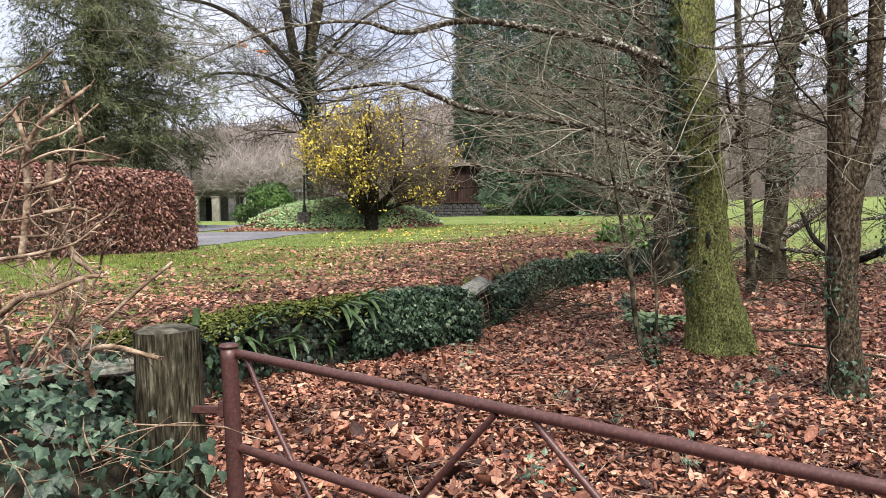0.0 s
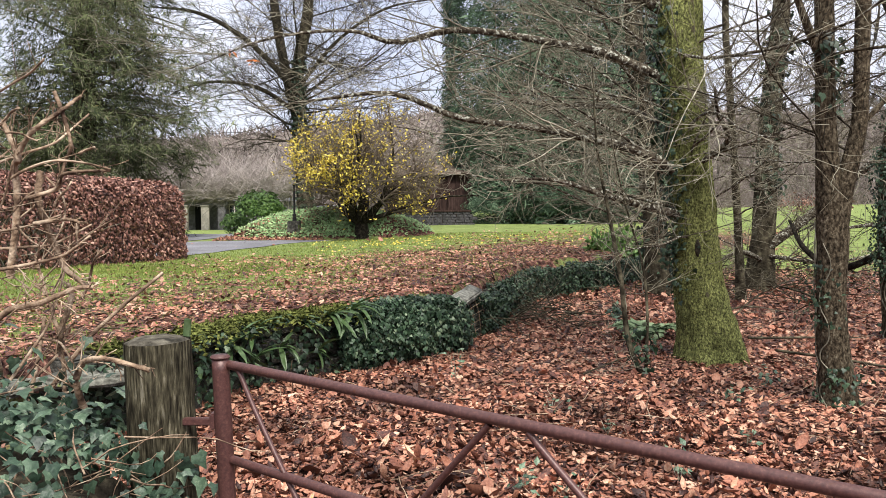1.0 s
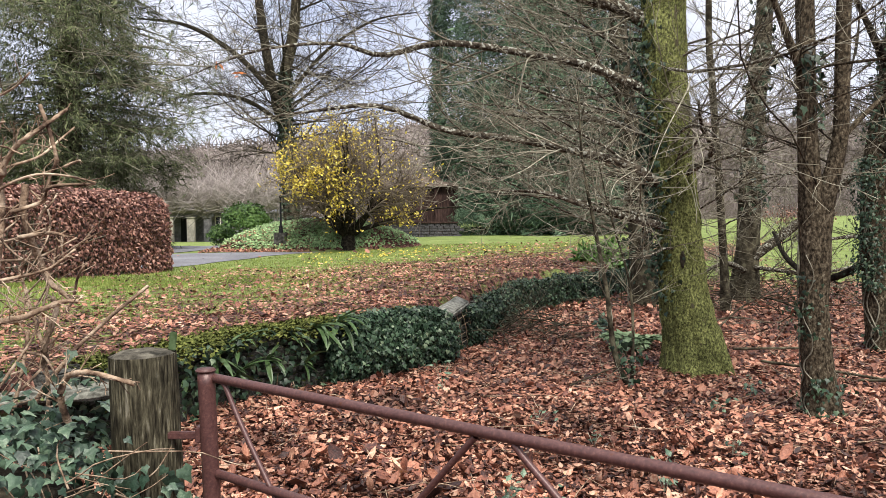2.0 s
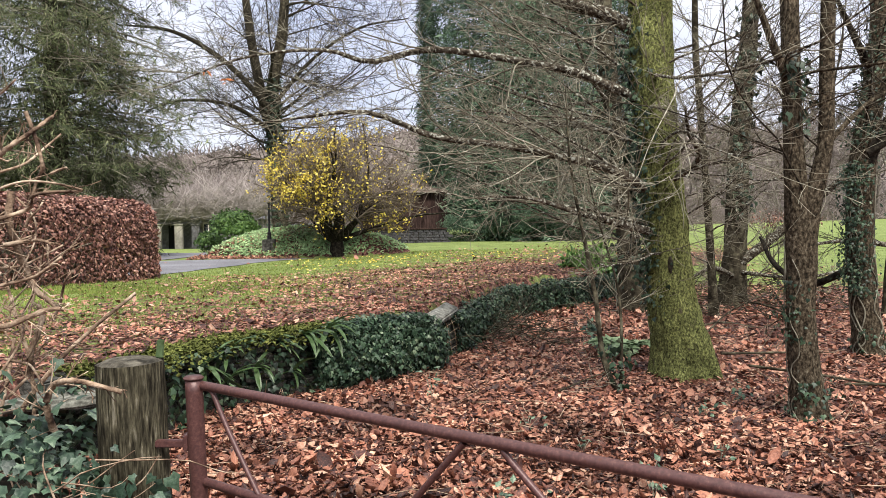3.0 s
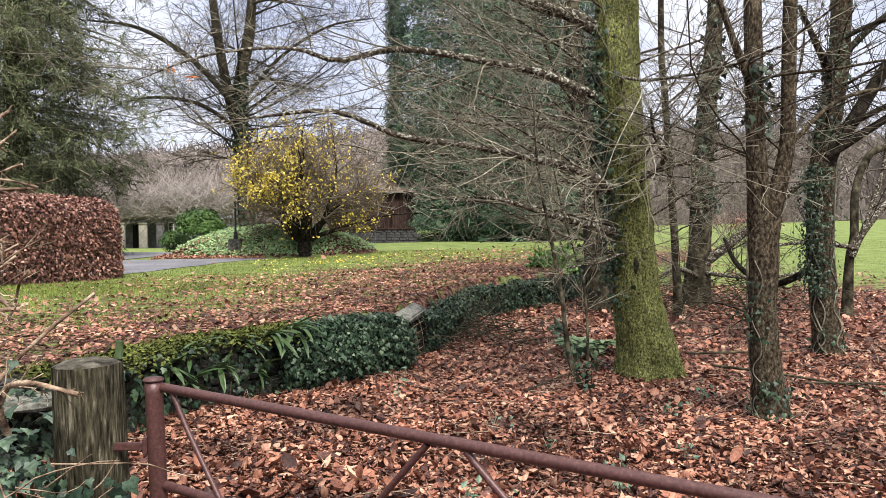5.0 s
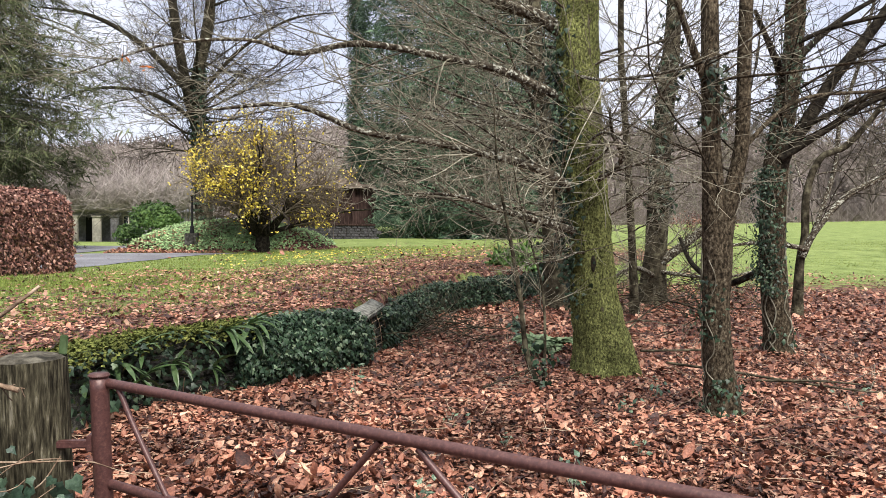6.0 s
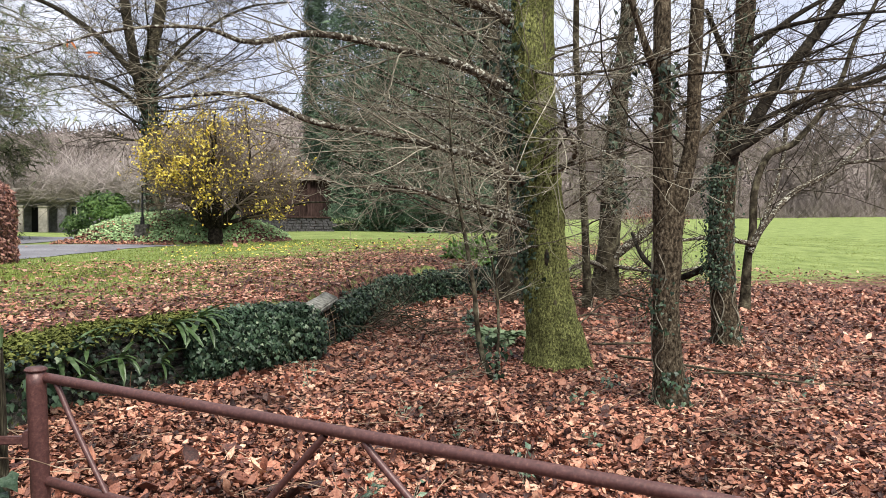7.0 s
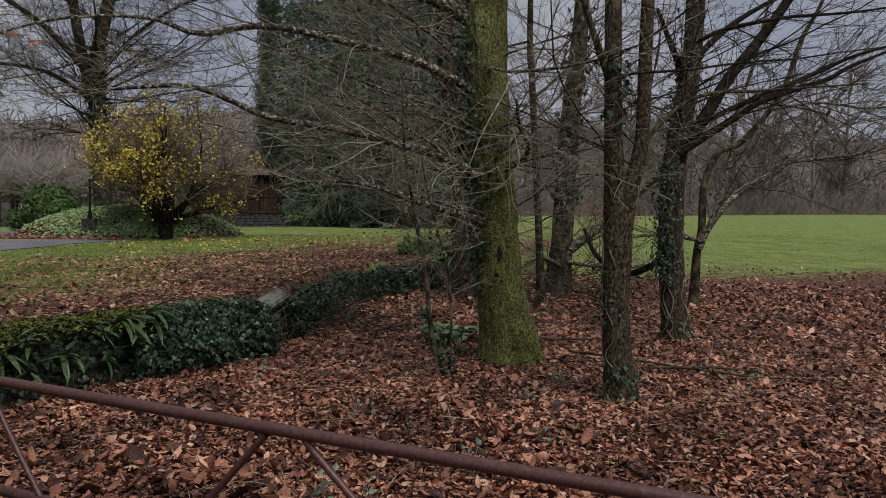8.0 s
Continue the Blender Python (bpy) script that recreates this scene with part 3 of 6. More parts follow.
def random_limbs(base_p, base_r, n, g, z0, z1, length, rad, toward=None, spread_deg=180, lift=0.25):
    ok = np.where((base_p[:, 2] > z0) & (base_p[:, 2] < z1))[0]
    k = g.choice(ok, n)
    a = g.uniform(-math.pi, math.pi, n) if toward is None else np.radians(toward + g.uniform(-spread_deg, spread_deg, n))
    d = np.stack([np.cos(a), np.sin(a), g.normal(lift, 0.2, n)], -1)
    L = length * g.uniform(0.6, 1.25, n)
    P = grow(base_p[k], d, L, 9, 0.10, 0.02, g)
    return P, L, np.full(n, rad) * g.uniform(0.6, 1.2, n)

def bare_tree(name, label, pts, radii, bark, g, limbs=(), auto=(10, 1.6, 5.0, 2.6, 0.03, None, 180), counts=(9, 6), S=28, n=70, flare=0.35, ribs=4, ivy=(), rough=0.07, group="bare trees", twig_mat=None, rmin=0.0025, limb_mat=None, fine=(18, 9, 3)):
    tree = thing(name, pts[0], label, "tree", group)
    ob, p, r = trunk_mesh("trunk", pts, radii, bark, tree, S=S, n=n, flare=flare, ribs=ribs, rough=rough, seed=float(g.random() * 9))
    tw = Wood()
    for lp, lr in limbs:
        q, qr, L = limb(lp, lr, limb_mat or M_LIMB, tree, g)
        twigs_on(tw, q[None], L, np.array([min(lr[0] * 0.8, max(.022, rmin * 6))]), g, fine, lenf=0.42, rmin=rmin)
    if auto:
        P, L, R = random_limbs(p, r, auto[0], g, auto[1], auto[2], auto[3], auto[4], auto[5], auto[6])
        for q in range(len(P)):
            bw = Wood(); bw.add(P[q:q + 1], taper(R[q:q + 1], 9, 0.3), 6)
            bw.mesh("bough", limb_mat or M_LIMB, tree)
        twigs_on(tw, P, L, R * 0.8, g, counts, rmin=rmin)
    tw.mesh("twig_mass", twig_mat or M_TWIG, tree, "fine bare twigs")
    for n_leaf, size, facing, width, z0, z1 in ivy:
        ivy_on("ivy", p, r, n_leaf, size, facing, width, g, tree, z0, z1)
    return tree, p, r

g = np.random.default_rng(3)
# the great moss-covered tree, with long lichened limbs
mossy, mp, mr_ = bare_tree("mossy_tree", "thick moss-covered trunk with ivy and lichened bare limbs", [(2.84, 7.9, -.1), (2.79, 7.9, .25), (2.70, 7.9, .68), (2.64, 7.9, 1.25), (2.58, 7.9, 1.82), (2.53, 7.9, 2.38), (2.47, 7.9, 2.94), (2.45, 7.9, 3.5), (2.42, 7.95, 6), (2.4, 8, 10)],
    [.27, .265, .25, .225, .213, .218, .22, .215, .2, .12], M_MOSS, g,
    limbs=[([(2.4, 7.85, 2.75), (1.75, 7.8, 3.02), (1.2, 7.75, 3.13), (.26, 7.7, 3.25), (-.35, 7.6, 3.11), (-.79, 7.5, 3.2), (-1.5, 7.35, 3.1), (-2.2, 7.2, 2.8)], [.055, .045, .038, .032, .026, .018, .012, .005]),
           ([(2.4, 7.8, 1.88), (2.02, 7.6, 2.06), (1.45, 7.55, 2.2), (.9, 7.5, 2.3), (.25, 7.45, 2.38), (-.37, 7.4, 2.6), (-.99, 7.3, 2.54), (-1.6, 7.25, 2.45)], [.05, .046, .04, .034, .03, .024, .014, .005]),
           ([(2.45, 7.8, 1.45), (1.9, 7.4, 1.57), (1.58, 7.3, 1.65), (1.15, 7.2, 1.78), (.7, 7.1, 1.8)], [.045, .036, .028, .02, .006]),
           ([(2.45, 7.9, 3.4), (1.99, 7.9, 3.65), (1.54, 7.9, 3.78), (.6, 7.9, 4.2)], [.08, .07, .06, .03]),
           ([(2.45, 7.95, 2.3), (2.0, 8.6, 2.6), (1.3, 9.2, 2.7), (.5, 9.6, 2.9)], [.045, .035, .025, .008]),
           ([(2.55, 7.8, 1.9), (2.8, 7.5, 2.15), (2.6, 7.2, 2.4), (2.5, 7.0, 2.6)], [.03, .026, .02, .01])],
    auto=(26, 1.2, 6.0, 2.6, 0.018, 185, 80), counts=(10, 7), rmin=.003, fine=(18, 9, 2), S=96, n=280, flare=0.5, ribs=5, rough=0.10,
    ivy=[(800, .048, 192, 22, 1.05, 3.8), (110, .045, 195, 24, .6, 1.3)])
# old branch scar on the trunk
bm = bmesh.new()
bmesh.ops.create_uvsphere(bm, u_segments=20, v_segments=12, radius=1)
for v in bm.verts:
    v.co = Vector((v.co.x * .026, v.co.y * .03, v.co.z * .085)) * (1 + .25 * noise.noise(v.co * 2.5))
bm.transform(Matrix.Translation((2.60, 7.685, 1.12)))
part("branch_scar", bm, M_DARKBARK_SHADE, mossy, "dark healed branch scar", smooth=True)
# finer boughs of the mossy tree reaching over the open side
P, L, R = random_limbs(mp, mr_, 8, g, 1.7, 5.5, 2.4, .014, 0, 85)
for q in range(len(P)):
    w = Wood(); w.add(P[q:q + 1], taper(R[q:q + 1], 9, .3), 6); w.mesh("bough", M_LIMB, mossy)
w = Wood(); twigs_on(w, P, L, R * .8, g, (8, 6)); w.mesh("twig_mass", M_TWIG, mossy)
# the forked tree with pale twining stems
forked, fp, fr = bare_tree("forked_tree", "brown forked trunk wrapped in pale ivy stems", [(3.22, 6.1, -.1), (3.19, 6.1, .2), (3.16, 6.1, .44), (3.13, 6.1, .89), (3.13, 6.1, 1.33), (3.08, 6.1, 1.8), (3.05, 6.1, 2.25), (3.03, 6.1, 2.68), (3.02, 6.1, 3.06), (2.96, 6.1, 5), (2.9, 6.1, 8)],
    [.125, .118, .112, .108, .115, .085, .074, .072, .07, .06, .045], M_BARK, g,
    limbs=[([(3.15, 6.1, 1.25), (3.2, 6.08, 1.7), (3.27, 6.08, 2.0), (3.32, 6.1, 2.3), (3.32, 6.1, 3.06), (3.35, 6.1, 4.5), (3.5, 6.1, 7)], [.085, .075, .066, .06, .058, .05, .03]),
           ([(3.08, 6.1, 2.55), (2.95, 6.05, 2.75), (2.83, 6.0, 2.95), (2.6, 5.9, 3.4)], [.045, .04, .03, .02]),
           ([(3.25, 6.1, 2.1), (3.9, 6.3, 2.6), (4.8, 6.5, 2.75), (6.0, 6.6, 2.9)], [.022, .018, .014, .006])],
    auto=(9, 1.4, 5.0, 1.7, 0.012, None, 180), counts=(6, 5), S=80, n=240, flare=0.28, ribs=5, limb_mat=M_BARK, fine=(9, 6),
    ivy=[(120, .036, 250, 70, -.05, .3), (110, .034, 200, 35, .6, 1.1), (60, .06, 300, 50, 2.3, 2.9)], twig_mat=M_DARKBARK_SHADE)
def twiners(tree, p, r, n, g, z1, rad):
    for q in range(n):
        a0, turns = g.uniform(0, 6.28), g.uniform(-.3, .3)
        k = np.linspace(0, len(p) - 1, 400).astype(int); k = k[p[k, 2] < z1 * g.uniform(.5, 1)]
        u = np.linspace(0, 1, len(k)); a = a0 + turns * u * 2.5 + 0.35 * np.sin(u * 23 + q)
        c = p[k] + np.stack([np.cos(a), np.sin(a), 0 * a], -1) * (r[k] * 1.06 + 0.04 * np.exp(-u * 8) + 0.006)[:, None]
        w = Wood(); w.curve(c[::max(1, len(c) // 14)], [rad, rad * .8, rad * .5], 50, 6)
        w.mesh("ivy_stem", M_TWIG, tree, "pale twining ivy stem")
twiners(forked, fp, fr, 4, g, 2.2, .0065)
twiners(mossy, mp, mr_, 3, g, 1.0, .006)
# ivy-clad tree with a heavy side limb
third, tp, tr_ = bare_tree("ivy_clad_tree", "ivy-hung brown trunk with spreading dark limbs", [(5.37, 8.9, -.15), (5.33, 8.9, .2), (5.26, 8.9, .78), (5.22, 8.9, 1.4), (5.24, 8.9, 2.1), (5.3, 8.9, 2.6), (5.39, 8.9, 3.27), (5.44, 8.9, 4.2), (5.5, 9, 9)],
    [.165, .155, .148, .145, .148, .135, .125, .115, .07], M_BARK, g,
    limbs=[([(5.24, 8.85, 2.15), (5.33, 8.8, 2.42), (5.57, 8.8, 2.77), (5.89, 8.8, 3.28), (6.23, 8.8, 3.69), (6.68, 8.8, 4.3), (7.3, 8.8, 5.3)], [.09, .085, .08, .072, .066, .06, .04]),
           ([(5.21, 8.75, 2.3), (5.79, 8.6, 2.71), (6.21, 8.6, 2.97), (6.73, 8.6, 3.16), (7.17, 8.6, 3.31), (7.56, 8.6, 3.52), (8.5, 8.5, 3.9)], [.046, .042, .036, .033, .03, .024, .008]),
           ([(5.5, 8.7, 2.7), (6.06, 8.4, 3.01), (6.48, 8.4, 3.18), (6.91, 8.4, 3.37), (7.39, 8.4, 3.58), (8.4, 8.3, 3.9)], [.036, .033, .03, .027, .022, .008]),
           ([(5.36, 8.9, 3.2), (5.0, 8.6, 3.5), (4.6, 8.3, 3.9)], [.045, .04, .02]),
           ([(5.38, 8.85, 3.66), (5.6, 8.55, 3.78), (5.87, 8.3, 3.84), (6.37, 8.3, 3.95), (7.27, 8.3, 4.08), (8.4, 8.2, 4.3)], [.03, .027, .024, .02, .015, .006]),
           ([(5.3, 9.0, 2.9), (5.5, 9.1, 3.4), (6.0, 9.2, 3.9), (6.6, 9.3, 4.3), (7.4, 9.4, 4.7)], [.05, .045, .04, .03, .02]),
           ([(5.25, 9.0, 1.0), (5.0, 9.6, .75), (4.8, 10.1, .95), (4.9, 10.8, 1.3)], [.045, .04, .035, .02])],
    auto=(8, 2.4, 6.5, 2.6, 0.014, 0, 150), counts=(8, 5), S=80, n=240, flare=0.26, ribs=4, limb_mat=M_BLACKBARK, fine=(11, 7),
    ivy=[(1300, .034, 205, 40, .7, 2.2), (750, .04, 205, 60, 2.4, 5.5), (90, .04, 250, 90, -.1, .3)], twig_mat=M_DARKBARK_SHADE)
twiners(third, tp, tr_, 6, g, 2.6, .009)
# smaller trees behind
bare_tree("leaning_tree", "slender leaning tree with low spreading limbs", [(7.61, 12.2, -.12), (7.64, 12.2, .88), (7.71, 12.2, 1.3), (7.72, 12.2, 2.03), (7.95, 12.2, 2.6), (8.42, 12.2, 2.83), (9.01, 12.2, 3.48), (9.29, 12.2, 3.99), (9.51, 12.2, 4.65), (9.92, 12.2, 5.4), (10.5, 12.2, 7)], [.085, .07, .064, .06, .055, .052, .046, .042, .038, .03, .015], M_GREYBARK, g,
    limbs=[([(7.64, 12.15, .96), (7.83, 12.1, 1.39), (8.39, 12.1, 1.99), (9.12, 12.1, 2.37), (9.78, 12.1, 2.96), (10.19, 12.1, 3.59), (10.9, 12.1, 4.3)], [.06, .055, .05, .045, .036, .028, .01]),
           ([(7.7, 12.2, 1.11), (7.85, 12.2, 1.35), (8.2, 12.2, 2.42), (8.28, 12.2, 3.24), (8.6, 12.2, 4.22), (8.8, 12.2, 5.14), (9.0, 12.2, 6)], [.045, .042, .038, .034, .03, .025, .015]),
           ([(9.3, 12.1, 2.5), (10.0, 12.0, 2.6), (10.9, 11.9, 2.75), (11.8, 11.8, 3.1)], [.03, .025, .018, .008]),
           ([(7.7, 12.1, 1.1), (6.9, 12, 1.2), (6.2, 11.9, 1.15)], [.045, .035, .02]),
           ([(8.9, 12.1, 3.4), (9.8, 12.0, 3.55), (10.8, 11.9, 3.5), (11.8, 11.8, 3.7)], [.03, .024, .018, .006])],
    auto=(8, 1.8, 6.0, 2.6, 0.018, 0, 110), counts=(8, 6), S=20, n=80, rmin=.0035, fine=(12, 7), twig_mat=M_DARKBARK_SHADE)
bare_tree("background_tree", "dark slender trunk behind the mossy tree", [(3.94, 13.5, -.1), (3.83, 13.5, .62), (3.78, 13.5, 1.29), (3.65, 13.5, 2.45), (3.49, 13.5, 3.68), (3.37, 13.5, 4.8), (3.2, 13.5, 9)], [.27, .22, .2, .19, .17, .15, .06], M_GREYBARK, g,
    auto=(20, 1.0, 8.0, 2.6, 0.03, 190, 90), counts=(9, 6, 2), S=20, n=60, rmin=.004, ivy=[(300, .09, 200, 80, .2, 6)])
bare_tree("background_tree", "thin dark trunk in leaf litter", [(4.88, 12.4, -.1), (4.81, 12.4, 1.05), (4.71, 12.4, 2.38), (4.6, 12.4, 3.68), (4.54, 12.4, 4.54), (4.5, 12.4, 8)], [.075, .062, .058, .055, .05, .03], M_GREYBARK, g,
    auto=(16, .3, 6.0, 2.2, 0.018, None, 180), counts=(8, 6), S=16, n=50, rmin=.0035)
bare_tree("background_tree", "ivy-flecked dark trunk beside the open field", [(5.76, 13.9, -.1), (5.83, 13.9, .98), (5.88, 13.9, 2.47), (5.96, 13.9, 3.74), (6.06, 13.9, 4.89), (6.2, 13.9, 9)], [.24, .2, .185, .17, .15, .07], M_GREYBARK, g,
    limbs=[([(5.8, 13.8, .7), (6.5, 13.6, 1.3), (7.1, 13.4, 1.9), (7.6, 13.2, 2.4)], [.09, .08, .07, .04]), ([(5.8, 13.8, .5), (5.2, 13.3, .7), (4.6, 13, .5)], [.05, .04, .02]), ([(5.8, 13.8, .6), (6.6, 13.0, .55), (7.3, 12.6, .75)], [.04, .03, .01])],
    auto=(16, .3, 7.0, 2.6, 0.022, None, 180), counts=(9, 6), S=20, n=60, rmin=.0035, ivy=[(350, .1, 270, 80, 1.5, 7)])
# sapling with two stems in front of the mossy tree
sapling = thing("sapling", (1.95, 7.2, 0), "thin two-stemmed bare sapling in leaf litter", "tree", "bare trees")
sw = Wood()
for pts, rad in (([(1.95, 7.2, -.05), (1.82, 7.2, .24), (1.76, 7.2, .6), (1.73, 7.2, .87), (1.62, 7.2, 1.44), (1.5, 7.2, 2.06), (1.45, 7.2, 2.8)], [.03, .028, .024, .022, .018, .012, .004]),
                 ([(1.97, 7.2, -.05), (1.98, 7.2, .45), (1.96, 7.2, .8), (1.91, 7.2, 1.08), (1.74, 7.2, 1.65), (1.6, 7.2, 2.3)], [.018, .015, .013, .011, .008, .003])):
    st = Wood(); q, qr = st.curve(pts, rad, 30, 8); st.mesh("stem", M_GREYBARK, sapling)
    twigs_on(sw, q[None], np.array([2.4]), np.array([.014]), g, (13, 6), lenf=0.3, lo=.25)
sw.mesh("twig_mass", M_TWIG, sapling)
ivy_on("ivy", np.array([(1.95, 7.2, z) for z in np.linspace(0, .4, 20)]), np.full(20, .05), 60, .06, 270, 90, g, sapling, 0, .4)

# orange leaves still hanging at the tip of a limb
hp = np.array([(-1.85, 7.35, 2.98), (-1.87, 7.35, 2.93), (-1.66, 7.3, 2.9), (-1.68, 7.3, 2.86), (-1.72, 7.3, 2.88)])
scatter("hanging_leaves", OVATE, hp, g.normal(0, 1, (5, 3)), g.normal(0, 1, (5, 3)), np.full(5, .09), M_ORANGE, mossy, "last orange leaves")
hw = Wood(); hw.curve([(-1.5, 7.4, 3.3), (-1.7, 7.36, 3.1), (-1.86, 7.35, 2.98)], [.004, .003, .002], 8, 4); hw.curve([(-1.6, 7.25, 2.45), (-1.65, 7.28, 2.7), (-1.67, 7.3, 2.9)], [.004, .003, .002], 8, 4)
hw.mesh("twig_mass", M_TWIG, mossy)

# ---- conifers ----
def conifer(name, label, base, H, R, g, mat, n_bough, z_lo, droop, sprays, size, bark, shape=1.0, bare=0.0, trunks=1, hold=1.0, skirt=0.0, fill=6000):
    tree = thing(name, base, label, "tree", "conifers")
    x, y, z = base
    cols = []
    for k in range(trunks):
        ox = (k - (trunks - 1) / 2) * 1.6
        ob, p, r = trunk_mesh("trunk", [(x + ox, y, z - .3), (x + ox, y + .1, z + H * .3), (x + ox * .8, y, z + H * .7), (x + ox * .6, y, z + H)], [.42, .34, .2, .03], bark, tree, S=16, n=40)
        cols.append(p)
    P_all = np.vstack(cols)
    zz = z + z_lo + (H - z_lo) * g.random(n_bough) ** 1.5
    k = np.array([np.argmin(np.abs(cols[q % trunks][:, 2] - h)) + (q % trunks) * 40 for q, h in enumerate(zz)])
    a = g.uniform(0, 2 * math.pi, n_bough)
    prof = np.clip((1 - (zz - z) / H) * 1.6, 0.08, 1) ** shape
    L = R * prof * g.uniform(0.75, 1.1, n_bough) * (1 - skirt * smoothstep(5.5, 1.0, zz - z))
    D = np.stack([np.cos(a), np.sin(a), g.uniform(-.1, .35, n_bough)], -1)
    P = grow(P_all[k], D, L, 9, 0.05, droop, g)
    w = Wood(); w.add(P, taper(np.full(n_bough, .05), 9, .2), 4)
    p0, d, L2, R2 = sprout(P, L, np.full(n_bough, .03), 13, g, lo=.2, angle=58, lenf=.36, flat=.3)
    P2 = grow(p0, d, L2, 4, .11, droop * 1.6, g)
    w.add(P2, taper(R2 * .6, 4, .3), 3)
    if bare:
        p0, d, L3, R3 = sprout(P2, L2, R2 * .4, 3, g, lo=.2, angle=50, lenf=.7, rmin=.006)
        w.add(grow(p0, d, L3, 3, .15, -.03, g), np.full((len(p0), 3), .007), 3)
    w.mesh("twig_mass", M_TWIG if bare else bark, tree, "bare grey inner boughs" if bare else "")
    m = len(P2); n = sprays
    low = P2[:, 0, 2] < z + 14                              # the lower boughs carry most of the foliage
    share = np.where(low, 1.0, .18); q = g.choice(m, n, p=share / share.sum()); u = g.random(n) ** 0.8 * 2.99; i = u.astype(int); f = (u - i)[:, None]
    pos = P2[q, i] * (1 - f) + P2[q, i + 1] * f
    T = unit(P2[q, i + 1] - P2[q, i])
    out = pos - np.array([x, y, 0]); out[:, 2] = 0
    far = np.linalg.norm(out, axis=1) / R
    keep = g.random(n) < np.clip(far * 1.3 + 0.25, 0, 1)
    if bare:
        hi = smoothstep(z + 3.4, z + 6.0, pos[:, 2])
        keep &= g.random(n) > bare * hi
    pos, T, out = pos[keep], T[keep], out[keep]
    n = len(pos)
    pos = pos + g.normal(0, .06, (n, 3))
    along = T * .8 + unit(out) * .5 + np.array([0, 0, -.45 * hold]) + g.normal(0, .35, (n, 3))
    nor = np.array([0, 0, 1.0]) + unit(out) * .5 + g.normal(0, .4, (n, 3))
    scatter("foliage", SPRAY, pos, nor, along, size * g.uniform(.6, 1.3, n), mat, tree)
    q = g.integers(0, len(P), fill); k = g.integers(1, 9 if fill > 9000 else 6, fill)      # shaded inner foliage
    inner = P[q, k] + g.normal(0, .25, (fill, 3))
    scatter("inner_foliage", SPRAY, inner, g.normal(0, 1, (fill, 3)) + np.array([0, -1, .3]), g.normal(0, 1, (fill, 3)) + np.array([0, 0, -.8]), size * g.uniform(1.6, 2.6, fill), mat, tree)
    return tree
gc = np.random.default_rng(21)
broad = conifer("conifer", "broad dark-green conifer with drooping sprays and bare inner boughs", (-11.8, 27.0, float(ground_z(-11.8, 27))), 22, 4.7, gc, M_CONIFER, 330, 0.6, -.05, 125000, .16, M_GREYBARK, shape=.25, bare=.25, trunks=1, skirt=.36, fill=12000)
cypress = conifer("conifer", "tall columnar blue-green cypress beside the lawn", (6.6, 42.5, float(ground_z(6.6, 42.5))), 27, 5.7, gc, M_CYPRESS, 380, 0.6, -.05, 45000, .3, M_GREYBARK, shape=.3, fill=14000)

def plumes(tree, R, top, n, size, g, mat, lobe=.55, rise=.25):
    """Close coat of flat sprays on a lobed column, upswept or drooping."""
    x, y, z = tree.location
    a, h = g.uniform(0, 2 * math.pi, n), top * g.random(n)
    lobes = .5 * waves(a * 5.3, h * .5, 1.0) + .35 * waves(a * 11, h * 1.3, 2.0) + .25 * waves(a * 23, h * 3.1)
    d = np.stack([np.cos(a), np.sin(a), 0 * a], -1)
    r = R * smoothstep(-.6, 1.6, h) * (1 - .25 * smoothstep(12, 28, h)) + lobe * lobes - np.abs(g.normal(0, .22, n))
    pos = np.array([x, y, z]) + d * r[:, None] + np.array([0, 0, 1.0]) * h[:, None]
    along = d * .55 + np.array([0, 0, rise]) + g.normal(0, .55, (n, 3))
    scatter("outer_foliage", SPRAY, pos, d * .7 + np.array([0, 0, .6]) + g.normal(0, .5, (n, 3)), along, size * g.uniform(.5, 1.4, n), mat, tree)
plumes(cypress, 6.0, 17, 85000, .34, gc, M_CYPRESS)
plumes(broad, 2.1, 12, 34000, .2, gc, M_CONIFER, lobe=1.3, rise=-.6)

# ---- shrubs and hedge ----
def leaf_mass(name, label, centre, radii, n, size, mat, g, category="shrub", group="", stems=12, lumps=0.25, shape=SMALLLEAF, parent_wood=M_TWIG, shell=.45):
    sh = thing(name, (centre[0], centre[1], float(ground_z(centre[0], centre[1]))), label, category, group)
    d = unit(g.normal(0, 1, (n, 3))); d[:, 2] = np.abs(d[:, 2]) * np.sign(g.random(n) - .12)
    rr = (shell + (1 - shell) * g.random(n) ** .5) * (1 + lumps * waves(d[:, 0] * 4 + centre[0], d[:, 2] * 4 + d[:, 1] * 3))
    pos = np.array(centre) + d * rr[:, None] * np.array(radii)
    pos[:, 2] = np.maximum(pos[:, 2], ground_z(pos[:, 0], pos[:, 1]) + .03)
    w = Wood()
    base = np.array([[centre[0], centre[1], sh.location.z]]) + g.normal(0, .12, (stems, 3)) * np.array([1, 1, 0])
    tips = np.array(centre) + unit(g.normal(0, 1, (stems, 3)) + np.array([0, 0, .4])) * np.array(radii) * .8
    w.add(grow(base, tips - base, np.linalg.norm(tips - base, axis=1), 7, .08, .01, g), taper(np.full(stems, .03), 7, .3), 5)
    w.mesh("twig_mass", parent_wood, sh)
    scatter("foliage", shape, pos, d + g.normal(0, .5, (n, 3)), g.normal(0, 1, (n, 3)) + d * .5, size * g.uniform(.6, 1.3, n), mat, sh)
    return sh
gs = np.random.default_rng(5)

